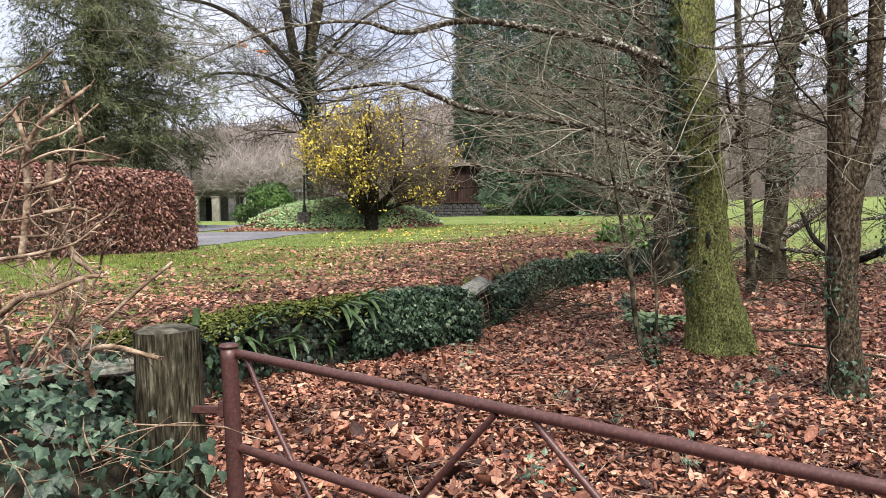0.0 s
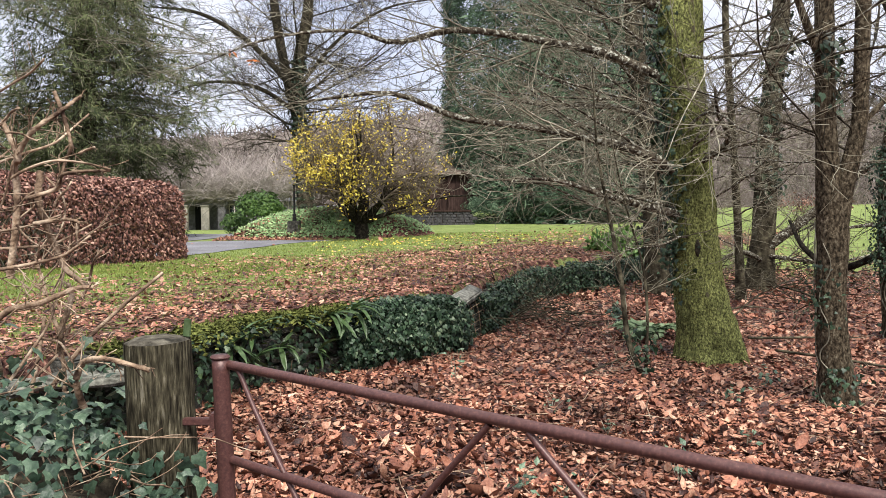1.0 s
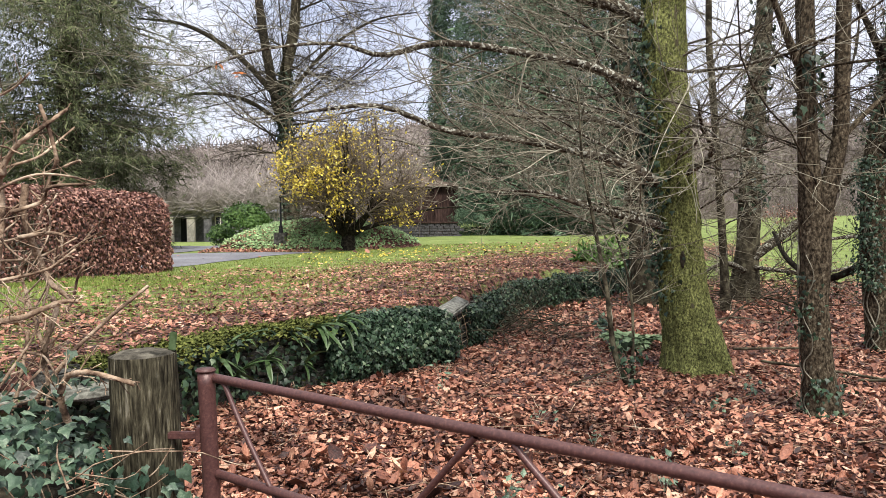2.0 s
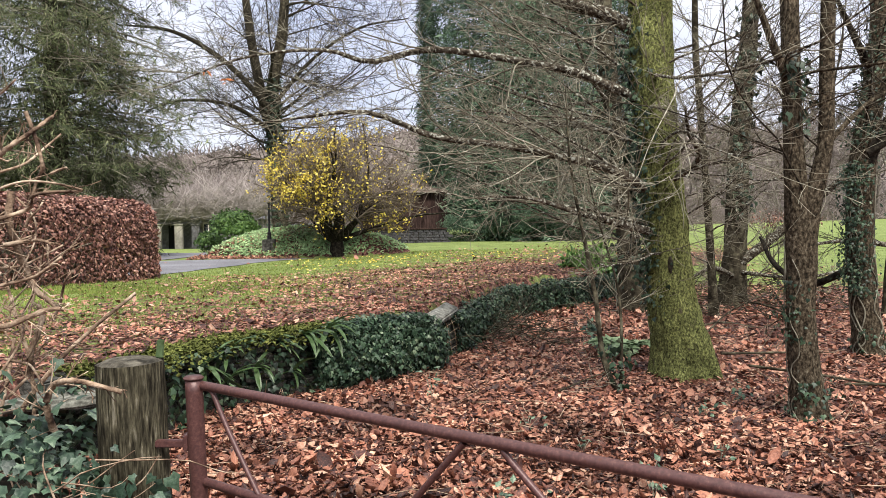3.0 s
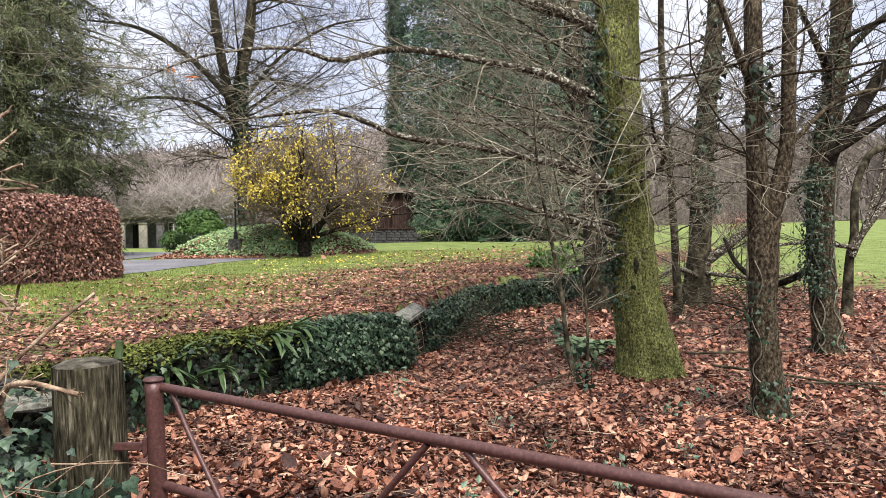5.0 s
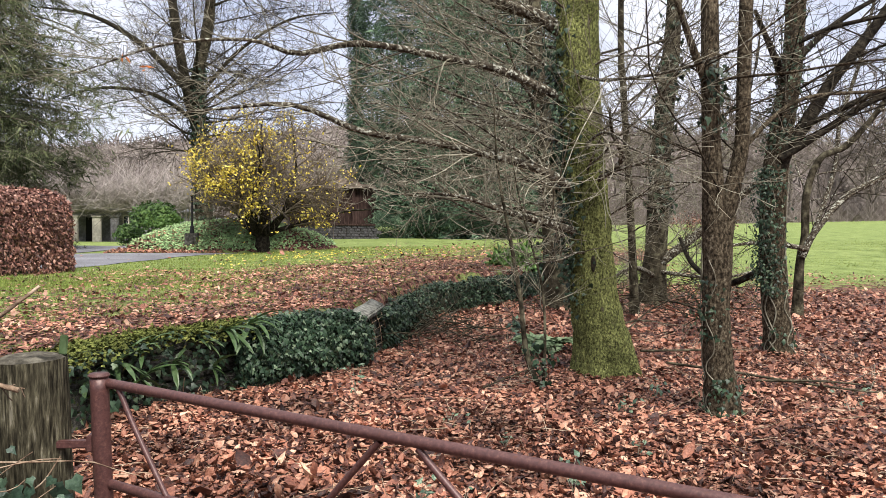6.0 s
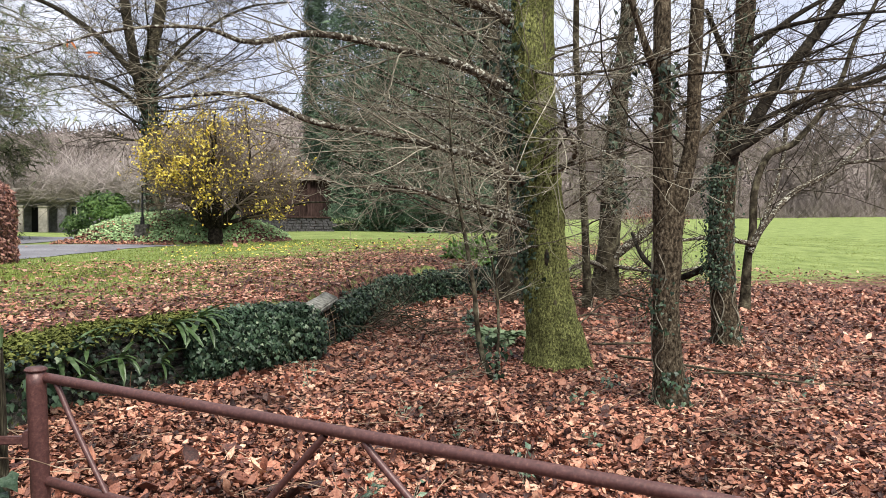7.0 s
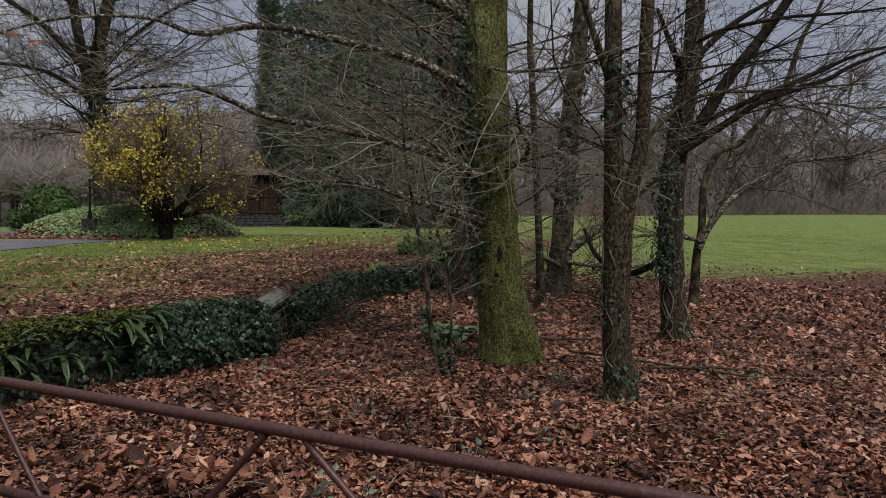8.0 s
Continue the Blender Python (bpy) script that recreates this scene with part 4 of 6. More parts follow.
# clipped copper beech hedge with a rounded end
def beech_hedge(g):
    hd = thing("beech_hedge", (-7.1, 15.2, .4), "clipped copper beech hedge holding dry brown leaves", "hedge")
    line = spline([(-6.3, 17.3), (-6.85, 15.2), (-7.4, 13.2), (-8.6, 11.0), (-11.5, 8.8)], 60)
    T = unit(np.gradient(line, axis=0)); Nn = np.stack([T[:, 1], -T[:, 0]], -1)
    half, top, corner = 0.85, 1.63, 0.5
    def section(u):
        """Half of the clipped outline, from the foot up the side and over to the middle: width, height, outward lean."""
        side, arc, flat = top - corner, corner * math.pi / 2, half - corner
        q = u * (side + arc + flat)
        a = np.clip((q - side) / corner, 0, math.pi / 2)
        wd = half - corner + corner * np.cos(a) - np.clip(q - side - arc, 0, flat)
        return wd * (1 + .05 * smoothstep(.9, .2, q / side)), np.minimum(q, side) + corner * np.sin(a), a
    n, endn = 44000, 9000
    wd, zz, lean = section(g.random(n) ** .9)
    sg = np.where(g.random(n) < .5, -1.0, 1.0)
    k = np.minimum((g.random(n) ** 1.6 * 60).astype(int), 59)
    deep = 1 - .16 * g.random(n) ** 2
    xy = line[k] + T[k] * g.uniform(-.15, .15, (n, 1)) + Nn[k] * (wd * sg * deep)[:, None]
    outn = np.stack([Nn[k, 0] * sg * np.cos(lean), Nn[k, 1] * sg * np.cos(lean), np.sin(lean) + .1], -1)
    we, ze, le = section(g.random(endn) ** .9)
    th = g.uniform(0, math.pi, endn)
    xe = line[0] + (Nn[0] * np.cos(th)[:, None] - T[0] * np.sin(th)[:, None] * .45) * (we * (1 - .14 * g.random(endn) ** 2))[:, None]
    oute = np.stack([(xe[:, 0] - line[0, 0]) * np.cos(le), (xe[:, 1] - line[0, 1]) * np.cos(le), np.sin(le) + .1], -1)
    xy, zz, deep = np.vstack([xy, xe]), np.concatenate([zz, ze]), np.concatenate([deep, np.ones(endn)])
    nor = unit(np.vstack([outn, oute])); n = len(xy)
    pos = np.stack([xy[:, 0], xy[:, 1], ground_z(xy[:, 0], xy[:, 1]) + np.maximum(zz * (.97 + .03 * deep), .03)], -1)
    pos += nor * (.035 * waves(pos[:, 0] * 4, pos[:, 2] * 5, 1.) + .02 * waves(pos[:, 1] * 11, pos[:, 2] * 9) + g.normal(0, .018, n))[:, None]
    scatter("foliage", SMALLLEAF, pos, nor + g.normal(0, .5, (n, 3)), np.array([0, 0, -.6]) + g.normal(0, .8, (n, 3)), g.uniform(.05, .105, n), M_COPPER, hd)
    w = Wood()
    m = 700
    k = g.integers(0, 60, m)
    b = np.zeros((m, 3)); b[:, :2] = line[k] + Nn[k] * g.uniform(-.35, .35, (m, 1)); b[:, 2] = ground_z(b[:, 0], b[:, 1])
    D = np.stack([g.normal(0, .35, m), g.normal(0, .35, m), np.ones(m)], -1)
    w.add(grow(b, D, g.uniform(.9, 1.35, m), 6, .12, .02, g), taper(np.full(m, .014), 6, .3), 4)
    w.mesh("twig_mass", M_TWIG, hd)
beech_hedge(gs)

# yellow-leaved shrub on the mound
def yellow_shrub(g):
    bx, by = -2.42, 26.15
    bz = float(ground_z(bx, by))
    sh = thing("yellow_shrub", (bx, by, bz), "large domed shrub with dark stems and sparse yellow leaves", "shrub")
    mid, rad = np.array([-2.5, 26.4, 2.95]), np.array([3.45, 2.7, 2.65])
    inside = lambda P: (((P[:, -1] - mid) / rad) ** 2).sum(-1) < 1.0
    trunk_mesh("trunk", [(bx, by, bz - .2), (bx, by, bz + .25), (bx + .03, by, bz + .55)], [.26, .19, .14], M_BLACKBARK, sh, S=24, n=20, rough=.3)
    n = 17
    a = np.linspace(0, 2 * math.pi, n, endpoint=False) + g.normal(0, .2, n)
    tilt = g.uniform(.3, 1.7, n)
    D = np.stack([np.cos(a) * tilt * 1.15, np.sin(a) * tilt, np.ones(n)], -1)
    b = np.array([[bx, by, bz + .35]]) + np.stack([np.cos(a) * .22, np.sin(a) * .2, 0 * a], -1)
    L = g.uniform(2.6, 4.0, n)
    P = grow(b, D, L, 12, .17, .04, g)
    for q in range(n):
        w = Wood(); w.add(P[q:q + 1], taper(np.array([g.uniform(.055, .11)]), 12, .2), 7); w.mesh("stem", M_BLACKBARK, sh)
    w = Wood()
    p0, d, L2, R2 = sprout(P, L, np.full(n, .07), 16, g, lo=.2, angle=52, lenf=.55)
    P2 = grow(p0, d, L2, 6, .2, .03, g); k = inside(P2); P2, L2, R2 = P2[k], L2[k], R2[k]; w.add(P2, taper(R2, 6, .3), 4)
    p0, d, L3, R3 = sprout(P2, L2, R2, 9, g, lo=.15, angle=48, lenf=.6, rmin=.008)
    P3 = grow(p0, d, L3, 4, .2, .03, g); k = inside(P3); P3, L3, R3 = P3[k], L3[k], R3[k]; w.add(P3, taper(R3, 4, .4), 3)
    p0, d, L4, R4 = sprout(P3, L3, R3, 5, g, lo=.2, angle=45, lenf=.85, rmin=.006)
    P4 = grow(p0, d, L4, 3, .15, .05, g); k = inside(P4); P4, R4 = P4[k], R4[k]; w.add(P4, taper(R4, 3, .5), 3)
    w.mesh("twig_mass", M_BUSHTWIG, sh)
    allp = np.vstack([P3.reshape(-1, 3), P4.reshape(-1, 3)])
    u = allp[g.integers(0, len(allp), 80000)]
    shell = smoothstep(.35, .8, (((u - mid) / rad) ** 2).sum(-1))
    want = (0.75 * smoothstep(.3, -3.2, u[:, 0]) * smoothstep(5.4, 3.4, u[:, 2]) + .07) * (.25 + .75 * shell) + 0.55 * smoothstep(2.0, 1.3, u[:, 2]) * smoothstep(-3.4, -2.4, u[:, 0])
    want *= 1 - smoothstep(2.5, 1.7, u[:, 2]) * smoothstep(-2.7, -3.5, u[:, 0])
    want *= smoothstep(-.8, .35, waves(u[:, 0] * 2.3, u[:, 2] * 2.1 + u[:, 1] * 1.7))
    u = u[g.random(len(u)) < want * .46]
    m = len(u)
    scatter("leaves", SMALLLEAF, u + g.normal(0, .05, (m, 3)), g.normal(0, 1, (m, 3)) + np.array([0, -.4, .5]), g.normal(0, 1, (m, 3)), g.uniform(.07, .125, m), M_YELLOW, sh)
yellow_shrub(gs)

# evergreen ground cover on the mound
gm = np.random.default_rng(9)
n = 24000
a, r = gm.uniform(0, 2 * math.pi, n), np.sqrt(gm.random(n))
px, py = -3.55 + np.cos(a) * r * 3.5, 27.9 + np.sin(a) * r * 1.98
ok = (gm.random(n) < 1.1 - .95 * smoothstep(-5.3, -6.6, px) - .9 * smoothstep(-2.3, -1.6, px)); px, py = px[ok], py[ok]; n = len(px)
pos = np.stack([px, py, ground_z(px, py) + gm.uniform(.01, .08, n)], -1)
tagged(scatter("ground_cover", SMALLLEAF, pos, np.array([0, -.5, 1.0]) + gm.normal(0, .45, (n, 3)), gm.normal(0, 1, (n, 3)) + np.array([0, -.5, -.2]), gm.uniform(.07, .14, n), M_COVER), "evergreen ground cover over a low mound", "ground cover", kind="stuff")
n = 2500
px, py = gm.uniform(-7.2, -3.6, n), gm.uniform(25.6, 27.4, n)
pos = np.stack([px, py, ground_z(px, py) + gm.uniform(.01, .06, n)], -1)
tagged(scatter("leaf_drift", OVATE, pos, np.array([0, -.3, 1.0]) + gm.normal(0, .4, (n, 3)), gm.normal(0, 1, (n, 3)), gm.uniform(.07, .13, n), M_LITTER), "brown leaves drifted at the mound edge", "leaves", kind="stuff")
leaf_mass("evergreen_shrub", "rounded glossy evergreen shrub beside the drive", (-7.9, 36.0, 1.0), (1.05, 1.0, .95), 5000, .16, M_LAUREL, gs, group="evergreen shrubs")
leaf_mass("evergreen_shrub", "small evergreen shrub beside the drive", (-9.3, 37.0, .45), (.6, .6, .5), 1800, .15, M_LAUREL, gs, group="evergreen shrubs")
for x, y, rx, rz in ((3.0, 38.6, 1.6, 1.0), (5.2, 38.2, 1.5, .8), (7.6, 38.4, 1.7, .6)):
    leaf_mass("evergreen_shrub", "low spreading evergreen under the cypress", (x, y, .95), (rx, 1.0, rz), 4200, .2, M_CYPRESS, gs, group="evergreen shrubs", shape=SPRAY)
leaf_mass("brown_shrub", "brown leafless-looking shrub holding dry leaves", (14.5, 30.0, 1.1), (1.5, 1.0, .8), 1100, .09, M_COPPER, gs, shell=.3)
leaf_mass("evergreen_shrub", "dark evergreen shrub at the end of the ivied wall", (3.7, 15.7, .5), (.6, .45, .42), 1100, .17, M_LAUREL, gs, group="evergreen shrubs", shape=CURLED)

# tall ivy-clad tree behind the mound
gi = np.random.default_rng(31)
# limbs and twigs take the dark tone of a silhouette on bright sky
ivt, ip, ir = bare_tree("tall_tree", "tall twin-stemmed tree clad in ivy, bare crown", [(-5.5, 34, .2), (-5.6, 34, 3), (-5.73, 34, 5.2), (-5.75, 34, 7.3), (-5.3, 34, 9.7), (-5.0, 34, 15)], [.40, .33, .29, .25, .22, .09], M_GREYBARK, gi,
    limbs=[([(-5.7, 34, 4.6), (-6.2, 34, 6.6), (-6.7, 34, 9.6), (-7.3, 34, 15)], [.23, .21, .19, .07]), ([(-5.7, 33.8, 6.0), (-7.5, 33.3, 8.0), (-9.5, 33, 9.2), (-11.5, 33, 9.5)], [.14, .11, .08, .03]),
           ([(-5.6, 33.8, 6.5), (-4.0, 33.4, 8.2), (-2.0, 33, 9.4), (0, 33, 9.8)], [.09, .07, .05, .02]), ([(-5.7, 33.8, 5.2), (-7.2, 33, 6.2), (-9, 32.6, 6.4), (-10.5, 32.5, 6.0)], [.10, .08, .06, .02])],
    auto=(34, 3.8, 12, 5.2, 0.05, None, 180), counts=(11, 7, 2), S=20, n=50, rmin=.008, fine=(20, 9, 2), limb_mat=M_DARKBARK_SHADE, twig_mat=M_DARKBARK_SHADE, group="tall trees", ivy=[(2600, .10, 270, 110, .3, 7.5)])

# ---- far woods, hillside ----
def far_tree(name, label, H, g):
    tree = thing(name, (0, 0, 0), label, "tree", "far bare trees")
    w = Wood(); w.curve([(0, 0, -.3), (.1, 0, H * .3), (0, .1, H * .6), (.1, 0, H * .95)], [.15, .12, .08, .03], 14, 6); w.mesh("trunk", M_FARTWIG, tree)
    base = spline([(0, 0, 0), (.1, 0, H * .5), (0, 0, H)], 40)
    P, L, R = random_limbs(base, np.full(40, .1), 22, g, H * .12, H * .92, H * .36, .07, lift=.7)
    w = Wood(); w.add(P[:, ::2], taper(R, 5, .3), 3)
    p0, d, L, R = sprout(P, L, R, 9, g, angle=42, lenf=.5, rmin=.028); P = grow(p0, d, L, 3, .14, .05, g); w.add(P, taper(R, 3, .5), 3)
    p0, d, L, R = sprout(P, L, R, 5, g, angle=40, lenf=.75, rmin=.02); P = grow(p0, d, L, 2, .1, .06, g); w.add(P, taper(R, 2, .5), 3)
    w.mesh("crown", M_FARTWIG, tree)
    return tree
gf = np.random.default_rng(17)
kinds = [far_tree("far_tree", "distant bare grey-brown tree at the edge of the wood", h, gf) for h in (8.0, 9.5, 11.0)]
spots = [(-34 + 3.1 * k + gf.normal(0, .8), 84 + gf.normal(0, 5), .72) for k in range(13)]
spots += [(-31 + 3.0 * k + gf.normal(0, .5), 81 + gf.normal(0, 1.5), .85) for k in range(7)]
spots += [(-6 + 4.2 * k + gf.normal(0, .8), 92 + gf.normal(0, 4), .8) for k in range(6)]
spots += [(16 + 3.4 * k + gf.normal(0, 1), 100 - 1.1 * k + gf.normal(0, 3), 1.0 + .05 * k) for k in range(18)]
spots += [(20 + 4.6 * k + gf.normal(0, 1), 112 - 1.2 * k + gf.normal(0, 3), 1.35) for k in range(12)]
for q, (x, y, s) in enumerate(spots):
    src = kinds[q % 3]
    m = Matrix.Translation((x, y, float(ground_z(x, y)) - .1)) @ Matrix.Rotation(gf.uniform(0, 6.28), 4, "Z")
    sc = s * gf.uniform(.85, 1.15)
    if q < 3:
        src.matrix_basis = m @ Matrix.Diagonal((sc, sc, sc, 1))
    else:
        src_scale = tuple(src.scale)
        src.scale = (sc, sc, sc); copy_thing(src, m); src.scale = src_scale
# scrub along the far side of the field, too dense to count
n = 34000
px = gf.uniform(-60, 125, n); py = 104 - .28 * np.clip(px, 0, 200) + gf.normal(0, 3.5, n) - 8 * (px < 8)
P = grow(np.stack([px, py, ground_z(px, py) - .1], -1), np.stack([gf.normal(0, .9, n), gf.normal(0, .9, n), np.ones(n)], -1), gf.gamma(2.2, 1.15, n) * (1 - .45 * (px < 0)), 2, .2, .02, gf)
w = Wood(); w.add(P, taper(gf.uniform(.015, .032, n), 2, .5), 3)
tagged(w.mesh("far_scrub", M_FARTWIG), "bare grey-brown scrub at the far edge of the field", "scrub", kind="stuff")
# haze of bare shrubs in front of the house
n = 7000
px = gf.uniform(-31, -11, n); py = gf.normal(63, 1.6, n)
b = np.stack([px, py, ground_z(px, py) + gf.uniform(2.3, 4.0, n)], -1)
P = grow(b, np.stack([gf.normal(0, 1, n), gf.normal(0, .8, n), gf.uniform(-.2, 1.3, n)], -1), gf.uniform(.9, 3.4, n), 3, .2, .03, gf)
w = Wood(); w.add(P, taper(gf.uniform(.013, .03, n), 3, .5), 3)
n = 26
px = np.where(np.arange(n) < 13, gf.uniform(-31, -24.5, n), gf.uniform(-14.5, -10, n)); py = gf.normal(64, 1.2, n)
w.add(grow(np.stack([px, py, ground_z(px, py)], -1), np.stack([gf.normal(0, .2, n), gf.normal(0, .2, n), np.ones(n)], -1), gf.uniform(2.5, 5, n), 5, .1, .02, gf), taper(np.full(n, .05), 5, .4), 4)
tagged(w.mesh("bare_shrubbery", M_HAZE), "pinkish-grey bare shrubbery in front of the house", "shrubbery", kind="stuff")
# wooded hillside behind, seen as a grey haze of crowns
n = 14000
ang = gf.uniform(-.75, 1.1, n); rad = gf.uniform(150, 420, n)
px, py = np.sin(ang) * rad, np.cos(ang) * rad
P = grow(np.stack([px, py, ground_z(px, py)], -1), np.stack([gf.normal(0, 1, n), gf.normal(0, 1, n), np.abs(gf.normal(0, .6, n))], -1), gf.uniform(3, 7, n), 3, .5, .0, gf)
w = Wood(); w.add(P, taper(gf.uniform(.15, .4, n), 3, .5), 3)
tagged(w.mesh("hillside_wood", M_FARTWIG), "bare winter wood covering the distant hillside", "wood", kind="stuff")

# ---- retaining wall, slab, ivy, ferns ----
gw = np.random.default_rng(41)
def along_wall(s0, s1, n):
    """Points on the wall's foot between two distances from its point (-2.6, 5.0), with the outward direction."""
    p = spline(WALL[2:14], 500)
    d = np.concatenate([[0], np.cumsum(np.linalg.norm(np.diff(p, axis=0), axis=1))])
    s = np.linspace(s0, s1, n) if np.isscalar(n) else n
    x, y = np.interp(s, d, p[:, 0]), np.interp(s, d, p[:, 1])
    tx, ty = np.interp(s + .05, d, p[:, 0]) - np.interp(s - .05, d, p[:, 0]), np.interp(s + .05, d, p[:, 1]) - np.interp(s - .05, d, p[:, 1])
    T = unit(np.stack([tx, ty], -1))
    return np.stack([x, y], -1), T, np.stack([T[:, 1], -T[:, 0]], -1)

retaining_wall = thing("retaining_wall", (-.5, 7.9, 0), "low dry-stone retaining wall half hidden by ivy", "wall", kind="structure")
def stone_mesh(k, mat=M_STONE):
    bm = block(-.5, .5, -.5, .5, -.5, .5, bevel=.09)
    for v in bm.verts:
        v.co += Vector(noise.noise_vector(v.co * 2.1 + Vector((k * 3.7, k, 0)))) * .12
    me = bpy.data.meshes.new("stone")
    bm.to_mesh(me); bm.free(); me.materials.append(mat)
    return me
stone_kinds = [stone_mesh(k) for k in range(7)]
def lay_stones(s0, s1, height):
    row_z = 0.0
    while row_z < height - .05:
        h = gw.uniform(.10, .16)
        s = s0 - gw.uniform(0, .2)
        while s < s1:
            ln = gw.uniform(.2, .46)
            p, T, N = along_wall(0, 0, np.array([s + ln / 2]))
            ob = new("stone", stone_kinds[gw.integers(0, 7)])
            ang = math.atan2(T[0, 1], T[0, 0]) + gw.normal(0, .04)
            out = gw.uniform(-.03, .05) - row_z * .12
            ob.matrix_basis = Matrix.Translation((p[0, 0] + N[0, 0] * out - N[0, 0] * .1, p[0, 1] + N[0, 1] * out - N[0, 1] * .1, row_z + h / 2 - .03)) @ Matrix.Rotation(ang, 4, "Z") @ Matrix.Diagonal((ln * .97, .34, h * .97, 1))
            hang(ob, retaining_wall)
            s += ln
        row_z += h
# stretches: (from, to, height)
lay_stones(.3, 4.7, .52)
lay_stones(5.3, 12.6, .47)

def clothe(s0, s1, n, size, g, zhi=.62, bulge=.14, over=.3, ragged=.03, mat=M_IVY, name="ivy", label="dark ivy hanging over a low stone wall"):
    s = g.uniform(s0, s1, n)
    p, T, N = along_wall(0, 0, s)
    u = g.random(n)
    edge = np.minimum(smoothstep(s0, s0 + .3, s), smoothstep(s1, s1 - .3, s)) * .7 + .3
    face = u < .72
    v = g.random(n)
    out = np.where(face, .12 + bulge * np.sin(np.clip(v, 0, 1) * math.pi * .9 + .25) * edge, .15 - over * v) + g.normal(0, .045, n) + .07 * waves(s * 6, v * 5)
    z = np.where(face, v * zhi * (edge * .25 + .75), zhi * (edge * .2 + .8) + .06 * np.sin(v * 3) - .05 * v) + g.normal(0, .02, n) + ragged * waves(s * 3, s * 2) * (.3 + .7 * v)
    pos = np.stack([p[:, 0] + N[:, 0] * out, p[:, 1] + N[:, 1] * out, np.maximum(z, .02)], -1)
    nor = np.stack([N[:, 0], N[:, 1], 0 * s], -1) * np.where(face, 1.0, .25)[:, None] + np.array([0, 0, 1.0]) * np.where(face, .3, 1.0)[:, None] + g.normal(0, .6, (n, 3))
    ob = scatter(name, IVYLEAF, pos, nor, np.array([0, 0, -1.0]) + g.normal(0, .5, (n, 3)), size * g.uniform(.6, 1.3, n), mat)
    return tagged(ob, label, "ivy", kind="stuff")
clothe(3.0, 4.75, 7600, .042, gw, zhi=.53, bulge=.2, ragged=.06)
clothe(1.6, 3.2, 420, .055, gw, zhi=.5, bulge=.02, over=.15)
clothe(.3, 1.7, 450, .06, gw, zhi=.5, bulge=.05, over=.15)
clothe(5.35, 12.6, 8000, .045, gw, zhi=.42, bulge=.03, over=.22, ragged=.1, label="trailing ivy over the far stretch of wall")
# moss along the wall's crest
n = 5200
s = gw.uniform(.5, 3.3, n); p, T, N = along_wall(0, 0, s); o = gw.normal(-.05, .13, n)
pos = np.stack([p[:, 0] + N[:, 0] * o, p[:, 1] + N[:, 1] * o, .52 - .25 * np.clip(o - .05, 0, 1) + gw.uniform(0, .06, n)], -1)
tagged(scatter("moss", SMALLLEAF, pos, np.array([0, 0, 1.0]) + gw.normal(0, .6, (n, 3)), gw.normal(0, 1, (n, 3)) + np.array([.6, -.3, .1]), gw.uniform(.025, .06, n), M_MOSSPAD), "yellow-green moss along the wall top", "moss", kind="stuff")

def strap_fern(s, z, out, n, length, g, mat=M_FERN):
    """Hart's-tongue style fern: a tuft of long strap leaves, each arching out and down."""
    p, T, N = along_wall(0, 0, np.array([s]))
    c = np.array([p[0, 0] + N[0, 0] * out, p[0, 1] + N[0, 1] * out, z])
    f = thing("strap_fern", tuple(c), "green strap-leaved fern growing from the wall", "fern", "wall ferns")
    for k in range(n):
        a = g.normal(.3, 1.1)
        d = np.array([N[0, 0] * math.cos(a) + T[0, 0] * math.sin(a), N[0, 1] * math.cos(a) + T[0, 1] * math.sin(a), g.uniform(-.4, 1.3)])
        L = length * g.uniform(.6, 1.2); K = 9
        q = grow(c[None], d[None], np.array([L]), K, .05, -.12, g)[0]
        Tt = unit(np.gradient(q, axis=0)); side = unit(np.cross(Tt, np.array([[0, 0, 1.0]]) + g.normal(0, .2, (1, 3))))
        nn = np.cross(side, Tt)
        wd = (.009 + L * .036) * np.sin(np.linspace(.25, math.pi - .04, K)) ** .6 * (1 + .12 * np.sin(np.arange(K) * 2.4))
        V = np.vstack([q - side * wd[:, None] + nn * wd[:, None] * .25, q - nn * .003, q + side * wd[:, None] + nn * wd[:, None] * .25])
        F = [(j, K + j, K + j + 1, j + 1) for j in range(K - 1)] + [(K + j, 2 * K + j, 2 * K + j + 1, K + j + 1) for j in range(K - 1)]
        mesh_np("frond", V, F, mat, f, smooth=True)
for s, z, o, n, L in ((1.75, .42, .08, 9, .34), (2.1, .5, .05, 9, .36), (2.35, .34, .12, 8, .36), (2.62, .54, .05, 8, .34), (2.9, .56, .08, 9, .42), (3.15, .6, .1, 8, .38), (1.35, .36, .06, 6, .28), (2.0, .26, .14, 6, .3), (2.75, .25, .12, 6, .3)):
    strap_fern(s, z - .03, o + .04, n + 2, L * gw.uniform(.7, 1.05), gw)
# pale stone slab bridging the break in the wall
slab_at = look((0.21, 8.52, 0.47), (0.51, 9.64, 0.5), -20) @ Matrix.Translation((0, -.01, -0.58)) @ Matrix.Rotation(radians(90), 4, "Y")
slab = tagged(part("stone_slab", block(-0.58, 0.58, -.045, .045, -.1, .1, bevel=.015, jitter=.012, cuts=2, turn=slab_at), M_SLABPALE, smooth=True), "pale weathered coping slab laid over a break in the wall", "stone slab")
netting = thing("wire_netting", (.35, 8.75, 0), "sagging rusty wire netting over the break in the wall", "netting")
nw = Wood()
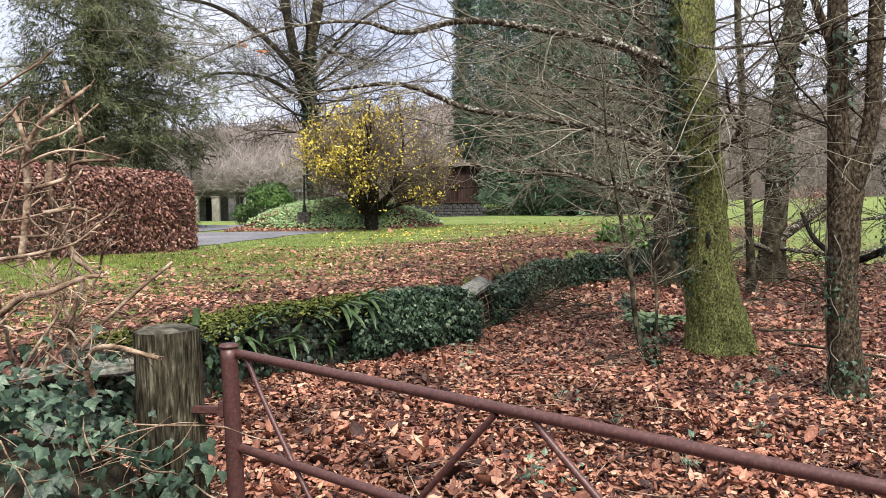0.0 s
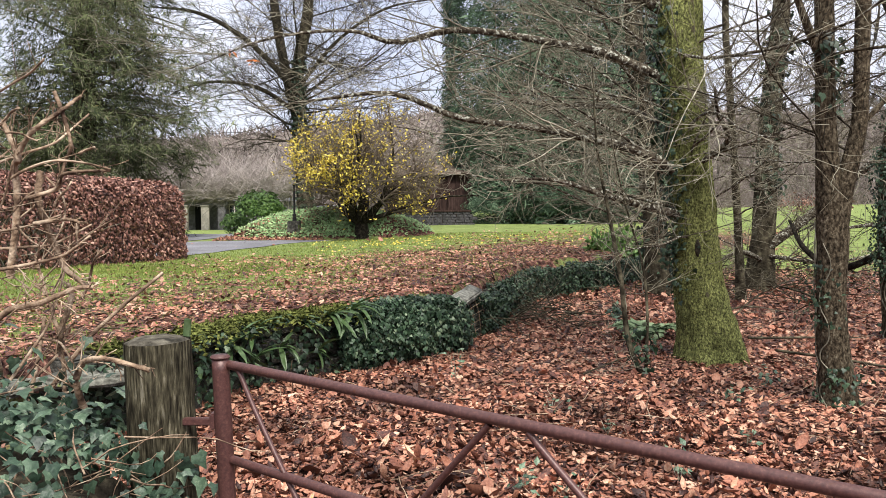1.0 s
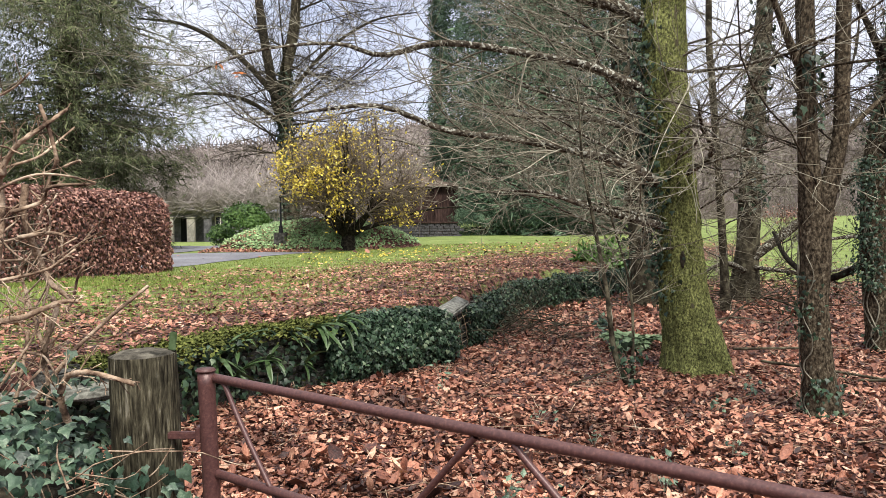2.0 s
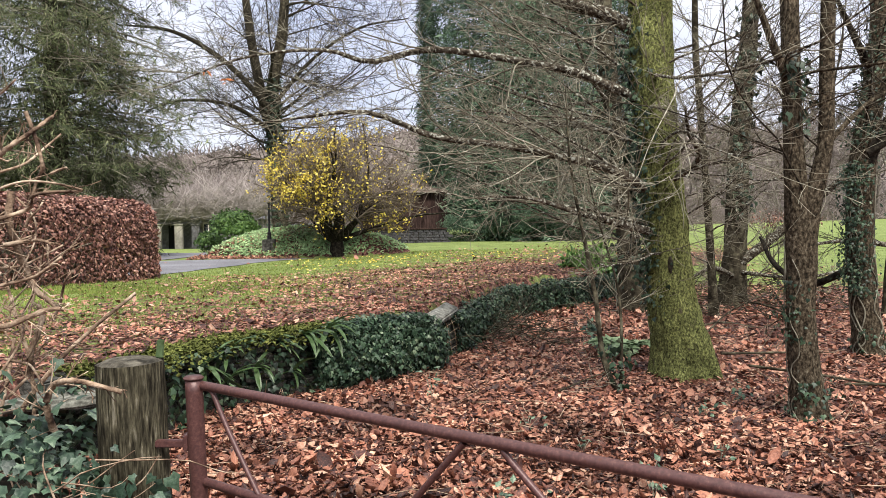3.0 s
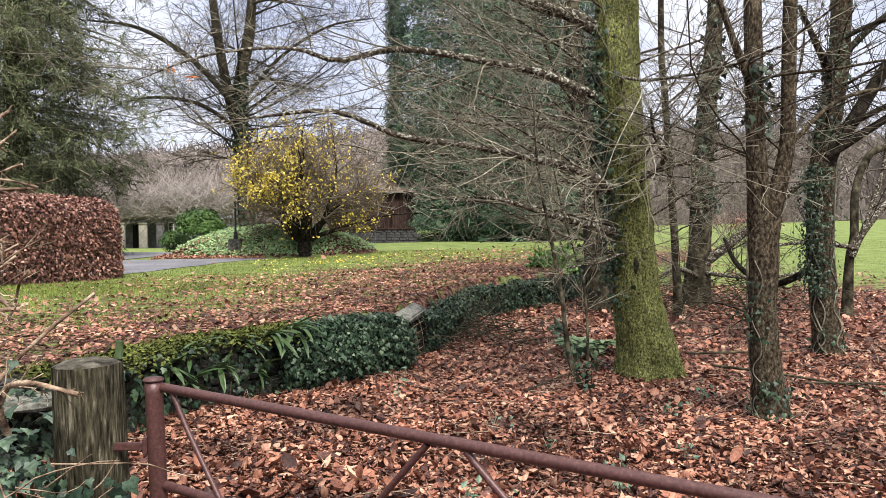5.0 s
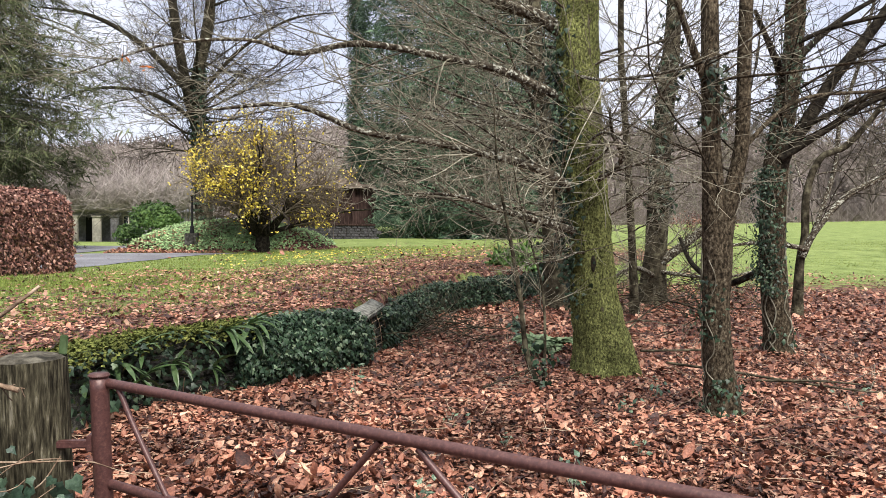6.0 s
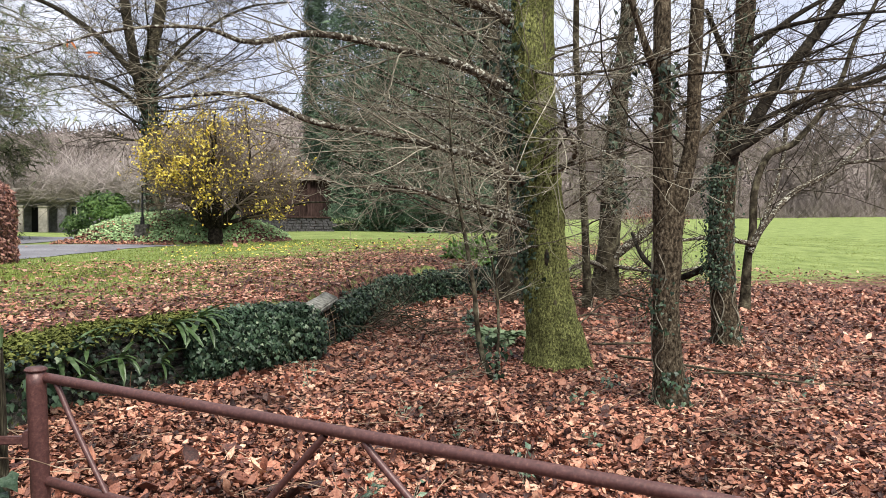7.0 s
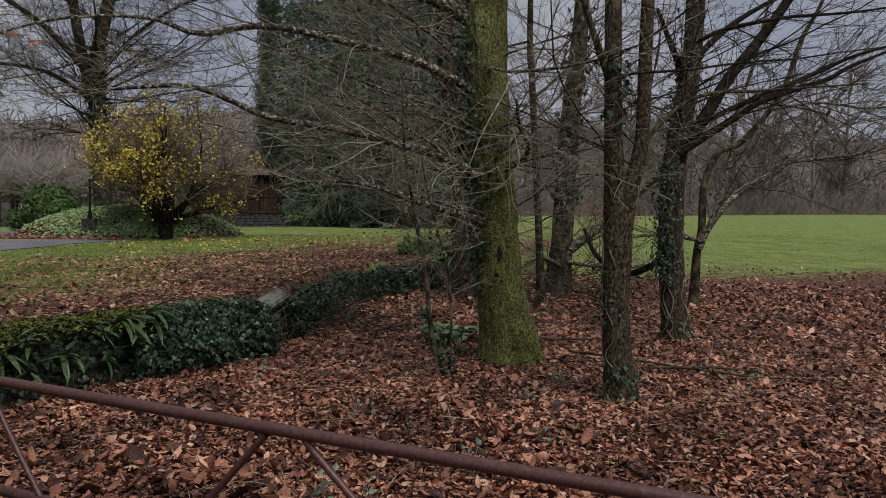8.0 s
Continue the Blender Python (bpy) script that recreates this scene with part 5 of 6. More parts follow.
for k in range(7):
    u = k / 6
    nw.curve([(.12 + .42 * u, 8.5 + .85 * u, .44), (.17 + .42 * u, 8.47 + .85 * u, .28 + .02 * (k % 2)), (.2 + .42 * u, 8.45 + .85 * u, .06)], [.0035, .0035], 10, 4)
for k in range(4):
    nw.curve([(.14, 8.48, .38 - .1 * k), (.36, 8.88, .35 - .1 * k), (.58, 9.3, .4 - .1 * k)], [.003, .003], 12, 4)
nw.mesh("wire", M_STEM, netting)
cop = tagged(part("coping_stone", block(-.42, .42, -.15, .15, -.035, .035, bevel=.02, jitter=.05, cuts=3, turn=Matrix.Translation((-2.36, 5.1, .43)) @ Matrix.Rotation(radians(30), 4, "Z")), M_SLAB, smooth=True), "pale flat coping stone on the low wall", "stone slab")

# ---- gate and posts ----
GS, GD = np.array([-.645, 2.362]), np.array([.784, -.620])
def on_gate(s, z):
    return (GS[0] + GD[0] * s, GS[1] + GD[1] * s, z)
gate = thing("field_gate", (-.645, 2.362, 0), "rusty tubular iron gate hung on a timber post", "gate")
def pipe(name, pts, rad, n=20, S=20, parent=gate, mat=M_RUST, label=""):
    w = Wood(); w.curve(pts, [rad, rad], n, S)
    ob = w.mesh(name, mat, parent, label)
    return ob
upright = pipe("gate_upright", [(-.628, 2.35, .05), (-.637, 2.35, .6), (-.652, 2.35, 1.125)], .0265, 30, 24)
bm = bmesh.new()
bmesh.ops.create_cone(bm, segments=28, radius1=.031, radius2=.031, depth=.012, cap_ends=True)
bmesh.ops.bevel(bm, geom=bm.edges[:], offset=.004, segments=2, affect="EDGES")
bm.transform(Matrix.Translation((-.6525, 2.35, 1.131)))
part("cap", bm, M_RUST, gate, "round iron cap", smooth=True)
pipe("top_rail", [on_gate(.02, 1.108), on_gate(1.2, 1.104), on_gate(2.7, 1.10)], .0142, 40, 24)
pipe("middle_rail", [on_gate(.02, .81), on_gate(2.7, .805)], .0142, 30, 20)
pipe("bottom_rail", [on_gate(.02, .18), on_gate(2.7, .18)], .0175, 30, 20)
pipe("end_upright", [on_gate(2.7, .1), on_gate(2.7, 1.12)], .024, 20, 20)
for a, b, c in (((1.0, 1.09), (.79, .855), (.2, .18)), ((1.105, 1.09), (1.25, .965), (2.2, .18))):
    pipe("brace", [on_gate(*a), on_gate(*b), on_gate(*c)], .0085, 20, 12)
pipe("strap", [on_gate(.035, 1.115), on_gate(.075, 1.09), on_gate(.15, .98), on_gate(.33, .75), on_gate(.62, .40), on_gate(.8, .18)], .008, 40, 12)
wood_post = thing("gate_post", (-.86, 2.42, 0), "thick round weathered timber gate post, green with algae", "post")
ob, pp, pr = trunk_mesh("post", [(-.83, 2.42, -.1), (-.845, 2.42, .5), (-.858, 2.42, .85), (-.868, 2.42, 1.172)], [.104, .104, .104, .102], M_POST, wood_post, S=120, n=120, rough=.03, grain=.03)
bm = bmesh.new()
bmesh.ops.create_circle(bm, cap_ends=True, segments=64, radius=.1015)
bmesh.ops.subdivide_edges(bm, edges=bm.edges[:], cuts=1)
bmesh.ops.poke(bm, faces=bm.faces[:])
bmesh.ops.subdivide_edges(bm, edges=bm.edges[:], cuts=3, use_grid_fill=True)
for v in bm.verts:
    rr = math.hypot(v.co.x, v.co.y)
    v.co.z = .012 * (1 - (rr / .1) ** 4) + .006 * noise.noise(v.co * 30) - (.004 if rr > .095 else 0)
bm.transform(Matrix.Translation((-.868, 2.42, 1.170)))
part("post_top", bm, M_POSTTOP, wood_post, "flat grey sawn top", smooth=True)
hinge = thing("hinge", (-.72, 2.37, .93), "short iron hinge bracket between gate and post", "hinge")
part("plate", block(-.775, -.665, 2.352, 2.375, .915, .937, bevel=.003), M_RUST, hinge)
part("collar", block(-.688, -.668, 2.34, 2.385, .905, .955, bevel=.004), M_RUST, hinge)
tagged(part("green_tag", block(-.012, .012, -.004, .004, -.03, .03, bevel=.003, turn=Matrix.Translation((-.786, 2.46, 1.205)) @ Matrix.Rotation(.1, 4, "Y")), M_FERN), "small bright green strip behind the post top", "tag")
ivy_on("ivy", pp, pr, 46, .05, 290, 30, gw, wood_post, .55, .85, mat=M_BLUEIVY, off=.012)
vine = Wood()
vine.curve([(-.98, 2.31, .80), (-.88, 2.30, .79), (-.80, 2.30, .83), (-.755, 2.33, .9)], [.003, .0025, .002], 24, 6)
vine.curve([(-.76, 2.32, .70), (-.70, 2.33, .655), (-.66, 2.30, .72)], [.003, .003, .002], 20, 6)
vine.mesh("vine", M_STEM, wood_post)

# ---- cut hedge shrub and ivy bank beside the post ----
STEMS = (
    (0.014, 0.05, ((-1.14, 1.70), (-1.14, 1.60), (-1.12, 1.45), (-1.08, 1.41), (-1.03, 1.36))),
    (0.013, 0.0, ((-1.35, 1.23), (-1.25, 1.26), (-1.18, 1.31), (-1.09, 1.33), (-0.99, 1.37), (-0.95, 1.37))),
    (0.014, 0.15, ((-1.28, 1.38), (-1.25, 1.60), (-1.25, 1.72), (-1.22, 1.74), (-1.25, 1.81), (-1.27, 1.85))),
    (0.01, 0.05, ((-1.21, 1.76), (-1.16, 1.82), (-1.10, 1.87), (-1.05, 1.93))),
    (0.008, 0.1, ((-1.12, 1.94), (-1.09, 1.87), (-1.07, 1.78), (-1.10, 1.73), (-1.11, 1.67))),
    (0.008, 0.0, ((-1.14, 1.62), (-1.06, 1.65), (-1.02, 1.69), (-0.90, 1.70))),
    (0.008, -0.05, ((-1.12, 1.55), (-1.06, 1.56), (-1.01, 1.56), (-0.99, 1.55))),
    (0.007, -0.1, ((-1.25, 1.42), (-1.16, 1.43), (-1.06, 1.45), (-0.99, 1.47), (-0.91, 1.52))),
    (0.013, 0.2, ((-1.16, 1.15), (-1.14, 1.22), (-1.11, 1.31), (-1.12, 1.36))),
    (0.013, 0.05, ((-1.02, 1.01), (-1.02, 1.09), (-1.01, 1.14), (-0.98, 1.16), (-0.89, 1.18), (-0.77, 1.15))),
)
cut_shrub = thing("cut_shrub", (-1.45, 2.35, .5), "bare pale-brown hedge shrub with cut and broken stems", "shrub")
gl = np.random.default_rng(77)
ctw = Wood()
for rad, dy, pts in STEMS:
    K = len(pts)
    off = np.cumsum(gl.normal(0, .025, K))
    rad = rad * .8
    q = [(x, 2.2 + dy + o, z) for (x, z), o in zip(pts, off)]
    w = Wood(); c, r = w.curve(q, [rad, rad * .85, rad * .62], 30, 9)
    jig = gl.normal(0, 1, (len(w.v[0]), 3)) * rad * .09
    w.v[0] = w.v[0] + jig
    w.mesh("stem", M_STEM, cut_shrub)
    L = np.array([np.linalg.norm(np.diff(c, axis=0), axis=1).sum()])
    twigs_on(ctw, c[None], L, np.array([rad * .6]), gl, (9, 3), lenf=.3, wob=.07, rmin=.0022, lo=.1, flat=1.0, angle=42)
# crooked side shoots, cut at many lengths
for k in range(34):
    x0, z0 = gl.uniform(-1.42, -1.12), gl.uniform(.98, 1.95)
    c0 = np.array([[x0, gl.uniform(2.1, 2.5), z0]])
    d0 = np.array([[gl.uniform(.3, 1.0), gl.normal(0, .25), gl.normal(.25, .45)]])
    ln = gl.uniform(.14, .42) * (1.0 if x0 < -1.2 else .6)
    rr = gl.uniform(.0022, .0055)
    P = grow(c0, d0, np.array([ln]), 9, .17, .0, gl)
    w = Wood(); w.curve(P[0][::2], [rr, rr * .8, rr * .6], 18, 7); w.mesh("stem", M_STEM, cut_shrub)
    twigs_on(ctw, P, np.array([ln]), np.array([rr * .6]), gl, (3,), lenf=.4, wob=.1, rmin=.0016, lo=.3, flat=1.0)
# the shrub's hidden inner stems rising from the bank
inner = Wood()
n = 14
b = np.stack([gl.uniform(-1.9, -1.38, n), gl.uniform(2.3, 2.8, n), np.full(n, .35)], -1)
inner.add(grow(b, np.stack([gl.normal(.05, .25, n), gl.normal(0, .2, n), np.ones(n)], -1), gl.uniform(.7, 1.5, n), 8, .12, .0, gl), taper(gl.uniform(.006, .014, n), 8, .5), 7)
ctw.mesh("twig_mass", M_STEM, cut_shrub)
inner.mesh("twig_mass", M_STEM, cut_shrub)

bank = thing("ivy_bank", (-1.35, 2.3, 0), "bank of large grey-green ivy leaves beside the post", "ivy")
def bank_z(x, y):
    return (.93 + .10 * smoothstep(-1.0, -1.35, x)) * smoothstep(1.55, 2.05, y + .12 * waves(x * 4, y * 4)) * smoothstep(-.84, -.99, x) * smoothstep(3.1, 2.6, y + .2 * waves(x * 2, y * 2)) * smoothstep(-3.2, -2.5, x + .2 * waves(y * 3, x)) - .35 * smoothstep(2.3, 2.75, y)
def bank_core():
    xs, ys = np.linspace(-3.2, -.84, 36), np.linspace(1.5, 3.1, 36)
    A, B = np.meshgrid(xs, ys, indexing="ij")
    C = np.maximum(bank_z(A, B) - .14 + .05 * waves(A * 7, B * 7), 0) - .02
    i, j = np.meshgrid(np.arange(35), np.arange(35), indexing="ij")
    q = np.stack([i * 36 + j, (i + 1) * 36 + j, (i + 1) * 36 + j + 1, i * 36 + j + 1], -1).reshape(-1, 4)
    # core coloured dark to give the shade in gaps between the leaves
    mesh_np("soil", np.stack([A, B, C], -1).reshape(-1, 3), q, M_DARKBARK_SHADE, bank, "earth and stems under the ivy, coloured dark for shaded gaps", smooth=True)
bank_core()
n = 7600
px, py = gl.uniform(-3.1, -.88, n), gl.uniform(1.55, 2.9, n)
pz = bank_z(px, py); ok = pz > .05
px, py, pz = px[ok], py[ok], pz[ok]; n = len(px)
e = .02
sx, sy = (bank_z(px + e, py) - bank_z(px - e, py)) / (2 * e), (bank_z(px, py + e) - bank_z(px, py - e)) / (2 * e)
nor = unit(np.stack([-np.clip(sx, -3, 3), -np.clip(sy, -3, 3), 1 + 0 * sx], -1))
pos = np.stack([px, py, pz - .06], -1) + nor * (gl.gamma(1.5, .045, n))[:, None]
scatter("leaves", IVYLEAF, pos, nor + gl.normal(0, .55, (n, 3)) + np.array([0, -.35, 0]), np.array([.1, -.4, -.8]) + gl.normal(0, .45, (n, 3)), gl.uniform(.022, .052, n), M_BLUEIVY, bank)
w = Wood()
m = 60
b = np.stack([gl.uniform(-1.5, -.85, m), gl.uniform(1.9, 2.3, m), gl.uniform(.55, .95, m)], -1)
w.add(grow(b, gl.normal(0, 1, (m, 3)) + np.array([.3, -.3, .1]), gl.uniform(.15, .4, m), 7, .2, -.05, gl), taper(gl.uniform(.0015, .0035, m), 7, .5), 4)
w.mesh("twig_mass", M_STEM, bank, "pale dry stalks")

# ---- buildings beyond the lawn ----
outb = thing("outbuilding", (.6, 40, .4), "dark brown timber outbuilding with a tan roof", "building")
zb = float(ground_z(.4, 38))
for k in range(19):
    x = -2.4 + k * .22
    part("board", block(x, x + .205, 39.4, 39.43, zb, zb + 2.5, bevel=.006), M_TIMBER, outb)
for k in range(5):
    x = -2.4 + k * 1.04
    part("post", block(x - .07, x + .07, 39.22, 39.36, zb, zb + 2.45, bevel=.01), M_TIMBER, outb)
part("back_wall", block(-2.4, 1.8, 39.5, 43, zb - .1, zb + 2.5), M_TIMBER, outb)
bm = bmesh.new()
vs = [bm.verts.new(c) for c in ((-2.8, 39.1, zb + 2.45), (1.85, 39.1, zb + 2.45), (1.85, 41.2, zb + 3.0), (-2.8, 41.2, zb + 3.0), (1.85, 43.5, zb + 2.45), (-2.8, 43.5, zb + 2.45))]
bm.faces.new(vs[:4]); bm.faces.new((vs[3], vs[2], vs[4], vs[5])); bm.faces.new((vs[0], vs[3], vs[5])); bm.faces.new((vs[1], vs[4], vs[2])); bm.faces.new((vs[1], vs[0], vs[5], vs[4]))
part("roof", bm, M_ROOF, outb, "tan pitched roof")
door = part("door", block(.55, 1.35, 39.36, 39.398, zb, zb + 2.0, bevel=.008), M_TIMBER, outb)
part("window_frame", block(-.9, -.1, 39.36, 39.398, zb + .95, zb + 1.9, bevel=.008), M_TIMBER, outb)
gwall = thing("garden_wall", (.4, 37.6, zb), "low grey stone garden wall with a flat coping", "wall", kind="structure")
grey_stones = [stone_mesh(k + 9, M_GARDENSTONE) for k in range(5)]
for row in range(5):
    x = -1.6 - .15 * (row % 2)
    while x < 1.68:
        ln = gw.uniform(.22, .42)
        st = new("stone", grey_stones[gw.integers(0, 5)])
        st.matrix_basis = Matrix.Translation((x + ln / 2, 37.6, zb + .065 + row * .13 - .02)) @ Matrix.Diagonal((ln * .97, .34, .125, 1))
        hang(st, gwall); x += ln
part("coping", block(-1.8, 1.75, 37.38, 37.82, zb + .625, zb + .70, bevel=.015), M_TIMBER, gwall, "brown coping")

zh = float(ground_z(-19, 69))
house = thing("house", (-19, 70, zh), "grey stone house with cream porch columns", "house")
part("wall", block(-27, -12.5, 69.6, 76, zh - .3, zh + 2.6), M_GREY, house)
for x, wd, m in ((-21.3, .17, M_CREAM), (-19.65, .33, M_CREAM), (-18.25, .3, M_GREY), (-22.9, .2, M_CREAM)):
    col = part("column", block(x - wd, x + wd, 67.9, 68.3, zh, zh + 2.05, bevel=.03), m, house)
    part("capital", block(x - wd - .06, x + wd + .06, 67.84, 68.36, zh + 2.05, zh + 2.17, bevel=.02), m, col)
part("porch_beam", block(-23.3, -17.8, 67.85, 68.35, zh + 2.17, zh + 2.55, bevel=.02), M_GREY, house)
part("porch_roof", block(-23.5, -17.6, 67.6, 69.6, zh + 2.55, zh + 2.7, bevel=.02), M_SLATE, house)
part("door", block(-20.95, -20.15, 69.5, 69.58, zh, zh + 2.0, bevel=.01), M_BLACK, house)
for x in (-17.5, -14.6):
    win = part("window", block(x - .5, x + .5, 69.5, 69.59, zh + .75, zh + 2.25, bevel=.02), M_CREAM, house, "cream sash window")
    for a in (-1, 1):
        for c in (0, 1):
            part("pane", block(x + a * .22 - .18, x + a * .22 + .18, 69.48, 69.497, zh + .85 + c * .68, zh + 1.45 + c * .68), M_GLASS, win)
bm = bmesh.new()
vs = [bm.verts.new(c) for c in ((-27.5, 69.2, zh + 2.5), (-12, 69.2, zh + 2.5), (-12, 72.8, zh + 3.3), (-27.5, 72.8, zh + 3.3), (-12, 76.4, zh + 2.5), (-27.5, 76.4, zh + 2.5))]
bm.faces.new(vs[:4]); bm.faces.new((vs[3], vs[2], vs[4], vs[5])); bm.faces.new((vs[0], vs[3], vs[5])); bm.faces.new((vs[1], vs[4], vs[2])); bm.faces.new((vs[1], vs[0], vs[5], vs[4]))
part("roof", bm, M_SLATE, house, "slate pitched roof")

# lamp post on the mound
zl = float(ground_z(-4.65, 26.3))
lamp = thing("lamp_post", (-4.65, 26.3, zl), "slim short black iron post on a stone plinth", "lamp post")
part("plinth", block(-4.86, -4.44, 26.1, 26.5, zl - .15, zl + .26, bevel=.02), M_STONE, lamp, "grey stone plinth")
w = Wood(); w.curve([(-4.65, 26.3, zl + .2), (-4.65, 26.3, zl + .5)], [.075, .06], 8, 14); w.mesh("sleeve", M_BLACK, lamp)
w = Wood(); w.curve([(-4.65, 26.3, zl + .45), (-4.65, 26.3, zl + 1.42)], [.035, .028], 10, 12); w.mesh("pole", M_BLACK, lamp)
part("finial", block(-4.69, -4.61, 26.26, 26.34, zl + 1.4, zl + 1.5, bevel=.02), M_BLACK, lamp)

# pale car parked behind the mound
zc = float(ground_z(-5.2, 38))
car = thing("car", (-5.0, 38, zc), "pale hatchback parked behind the planted mound", "car")
part("body", block(-7.0, -3.2, 37.2, 38.8, zc + .25, zc + .9, bevel=.12), M_WHITE, car, smooth=True)
cab = block(-6.5, -4.0, 37.28, 38.72, zc + .86, zc + 1.45, bevel=.1)
for v in cab.verts:
    if v.co.z > zc + 1.1:
        v.co.x = -5.25 + (v.co.x + 5.25) * .74
part("cabin", cab, M_WHITE, car, smooth=True)
for x0, x1 in ((-6.2, -5.35), (-5.25, -4.3)):
    part("side_window", block(x0 + .1, x1 - .1, 37.26, 37.285, zc + .95, zc + 1.33, bevel=.01), M_GLASS, car)
for x in (-6.3, -3.95):
    for y in (37.28, 38.72):
        bm = bmesh.new()
        bmesh.ops.create_cone(bm, segments=24, radius1=.31, radius2=.31, depth=.2, cap_ends=True)
        bmesh.ops.bevel(bm, geom=bm.edges[:], offset=.03, segments=2, affect="EDGES")
        bm.transform(Matrix.Translation((x, y, zc + .31)) @ Matrix.Rotation(radians(90), 4, "X"))
        tyre = part("wheel", bm, M_TYRE, car, smooth=True)
        bm = bmesh.new()
        bmesh.ops.create_cone(bm, segments=20, radius1=.19, radius2=.17, depth=.215, cap_ends=True)
        bm.transform(Matrix.Translation((x, y, zc + .31)) @ Matrix.Rotation(radians(90), 4, "X"))
        part("rim", bm, M_GREY, tyre, smooth=True)

# ---- small plants and sticks on the woodland floor ----
gp = np.random.default_rng(55)
fern = thing("pale_fern", (2.62, 9.2, 0), "pale green feathery fern in the leaf litter", "fern")
for k in range(11):
    a = gp.uniform(0, 6.28)
    q = grow(np.array([[2.62, 9.2, .02]]), np.array([[math.cos(a), math.sin(a) * .8, gp.uniform(.5, 1.1)]]), np.array([gp.uniform(.38, .6)]), 12, .03, -.13, gp)[0]
    T = unit(np.gradient(q, axis=0)); side = unit(np.cross(T, np.array([[0, 0, 1.0]])))
    wv = Wood(); wv.add(q[None], np.linspace(.004, .001, 12)[None], 4)
    u = np.repeat(np.linspace(1, 11, 34), 2); i = np.minimum(u.astype(int), 10); f = (u - i)[:, None]
    c = q[i] * (1 - f) + q[i + 1] * f; sg = np.tile([-1, 1], 34)[:, None]
    ob = scatter("frond", SMALLLEAF, c, np.cross(side[i], T[i]) + gp.normal(0, .15, (68, 3)), side[i] * sg + T[i] * .35, .13 * np.sin(np.linspace(.5, 3.0, 68)) + .015, M_PALEFERN, fern)
for x, y, n, s in ((2.42, 6.24, 16, .06), (2.88, 6.73, 20, .06), (.47, 4.23, 18, .06), (1.42, 4.41, 14, .05), (.71, 4.15, 10, .05), (2.5, 10.7, 40, .12), (2.3, 9.6, 20, .08), (1.2, 5.3, 9, .045), (2.05, 5.0, 10, .045), (.2, 7.0, 14, .06), (4.3, 6.0, 8, .05), (.9, 5.9, 10, .05)):
    sp = thing("seedling", (x, y, 0), "small green seedling growing through fallen leaves", "plant", "seedlings")
    h = gp.uniform(.1, .26)
    w = Wood()
    b = np.tile([[x, y, -.02]], (4, 1)); P = grow(b, np.stack([gp.normal(0, .4, 4), gp.normal(0, .4, 4), np.ones(4)], -1), np.full(4, h), 5, .1, .0, gp)
    w.add(P, taper(np.full(4, .003), 5, .5), 4); w.mesh("twig_mass", M_TWIG, sp)
    c = P[gp.integers(0, 4, n), gp.integers(1, 5, n)] + gp.normal(0, .03, (n, 3))
    scatter("leaves", SMALLLEAF, c, gp.normal(0, .5, (n, 3)) + np.array([0, -.4, 1]), gp.normal(0, 1, (n, 3)), s * gp.uniform(.6, 1.3, n), M_BLUEIVY, sp)
for pts, r in (([(3.5, 7.9, .06), (3.9, 7.3, .08), (4.3, 6.9, .06), (4.75, 6.5, .05), (5.1, 6.35, .05)], .014), ([(4.0, 7.0, .05), (4.5, 6.75, .09), (5.0, 6.7, .05)], .013), ([(3.4, 8.4, .1), (4.0, 8.3, .12), (4.7, 8.5, .08)], .014),
               ([(.9, 9.7, .1), (1.3, 9.9, .25), (1.8, 10.0, .15)], .013), ([(1.2, 10.6, .05), (1.5, 10.4, .32), (1.62, 10.3, .5)], .012), ([(1.0, 10.2, .1), (1.25, 10.5, .2), (1.9, 10.9, .1)], .01), ([(1.1, 10.9, .05), (1.12, 10.85, .35), (1.1, 10.8, .62)], .009),
               ([(3.0, 9.0, .1), (3.7, 9.4, .3), (4.4, 9.6, .2)], .012), ([(5.6, 10.6, .1), (4.9, 11.2, .35), (4.0, 11.6, .2)], .016), ([(3.9, 10.2, .05), (4.6, 10.9, .3), (5.4, 11.2, .55)], .013), ([(1.35, 7.0, .03), (1.6, 7.1, .1), (1.95, 7.2, .2)], .009)):
    st = thing("fallen_branch", pts[0], "fallen dead branch lying in the leaf litter", "branch", "fallen branches")
    w = Wood(); c, r2 = w.curve(pts, [r, r * .8, r * .4], 24, 8); w.mesh("branch", M_GREYBARK, st)
    w = Wood(); twigs_on(w, c[None], np.array([1.4]), np.array([r * .5]), gp, (7, 4), lenf=.35, lo=.2); w.mesh("twig_mass", M_TWIG, st)
# brushwood heaped by the wall and low thicket under the back trees
n = 420
b = np.vstack([np.stack([gp.normal(1.35, .35, 160), gp.normal(10.4, .7, 160), gp.uniform(0, .15, 160)], -1), np.stack([gp.normal(5.3, 1.1, 260), gp.normal(12.6, .9, 260), gp.uniform(0, .5, 260)], -1)])
w = Wood(); w.add(grow(b, gp.normal(0, 1, (n, 3)) * np.array([1, 1, .35]) + np.array([0, 0, .15]), gp.uniform(.3, 1.1, n), 6, .12, -.03, gp), taper(gp.uniform(.003, .009, n), 6, .4), 4)
tagged(w.mesh("brushwood", M_GREYBARK), "tangle of dead brushwood on the woodland floor", "brushwood", kind="stuff")

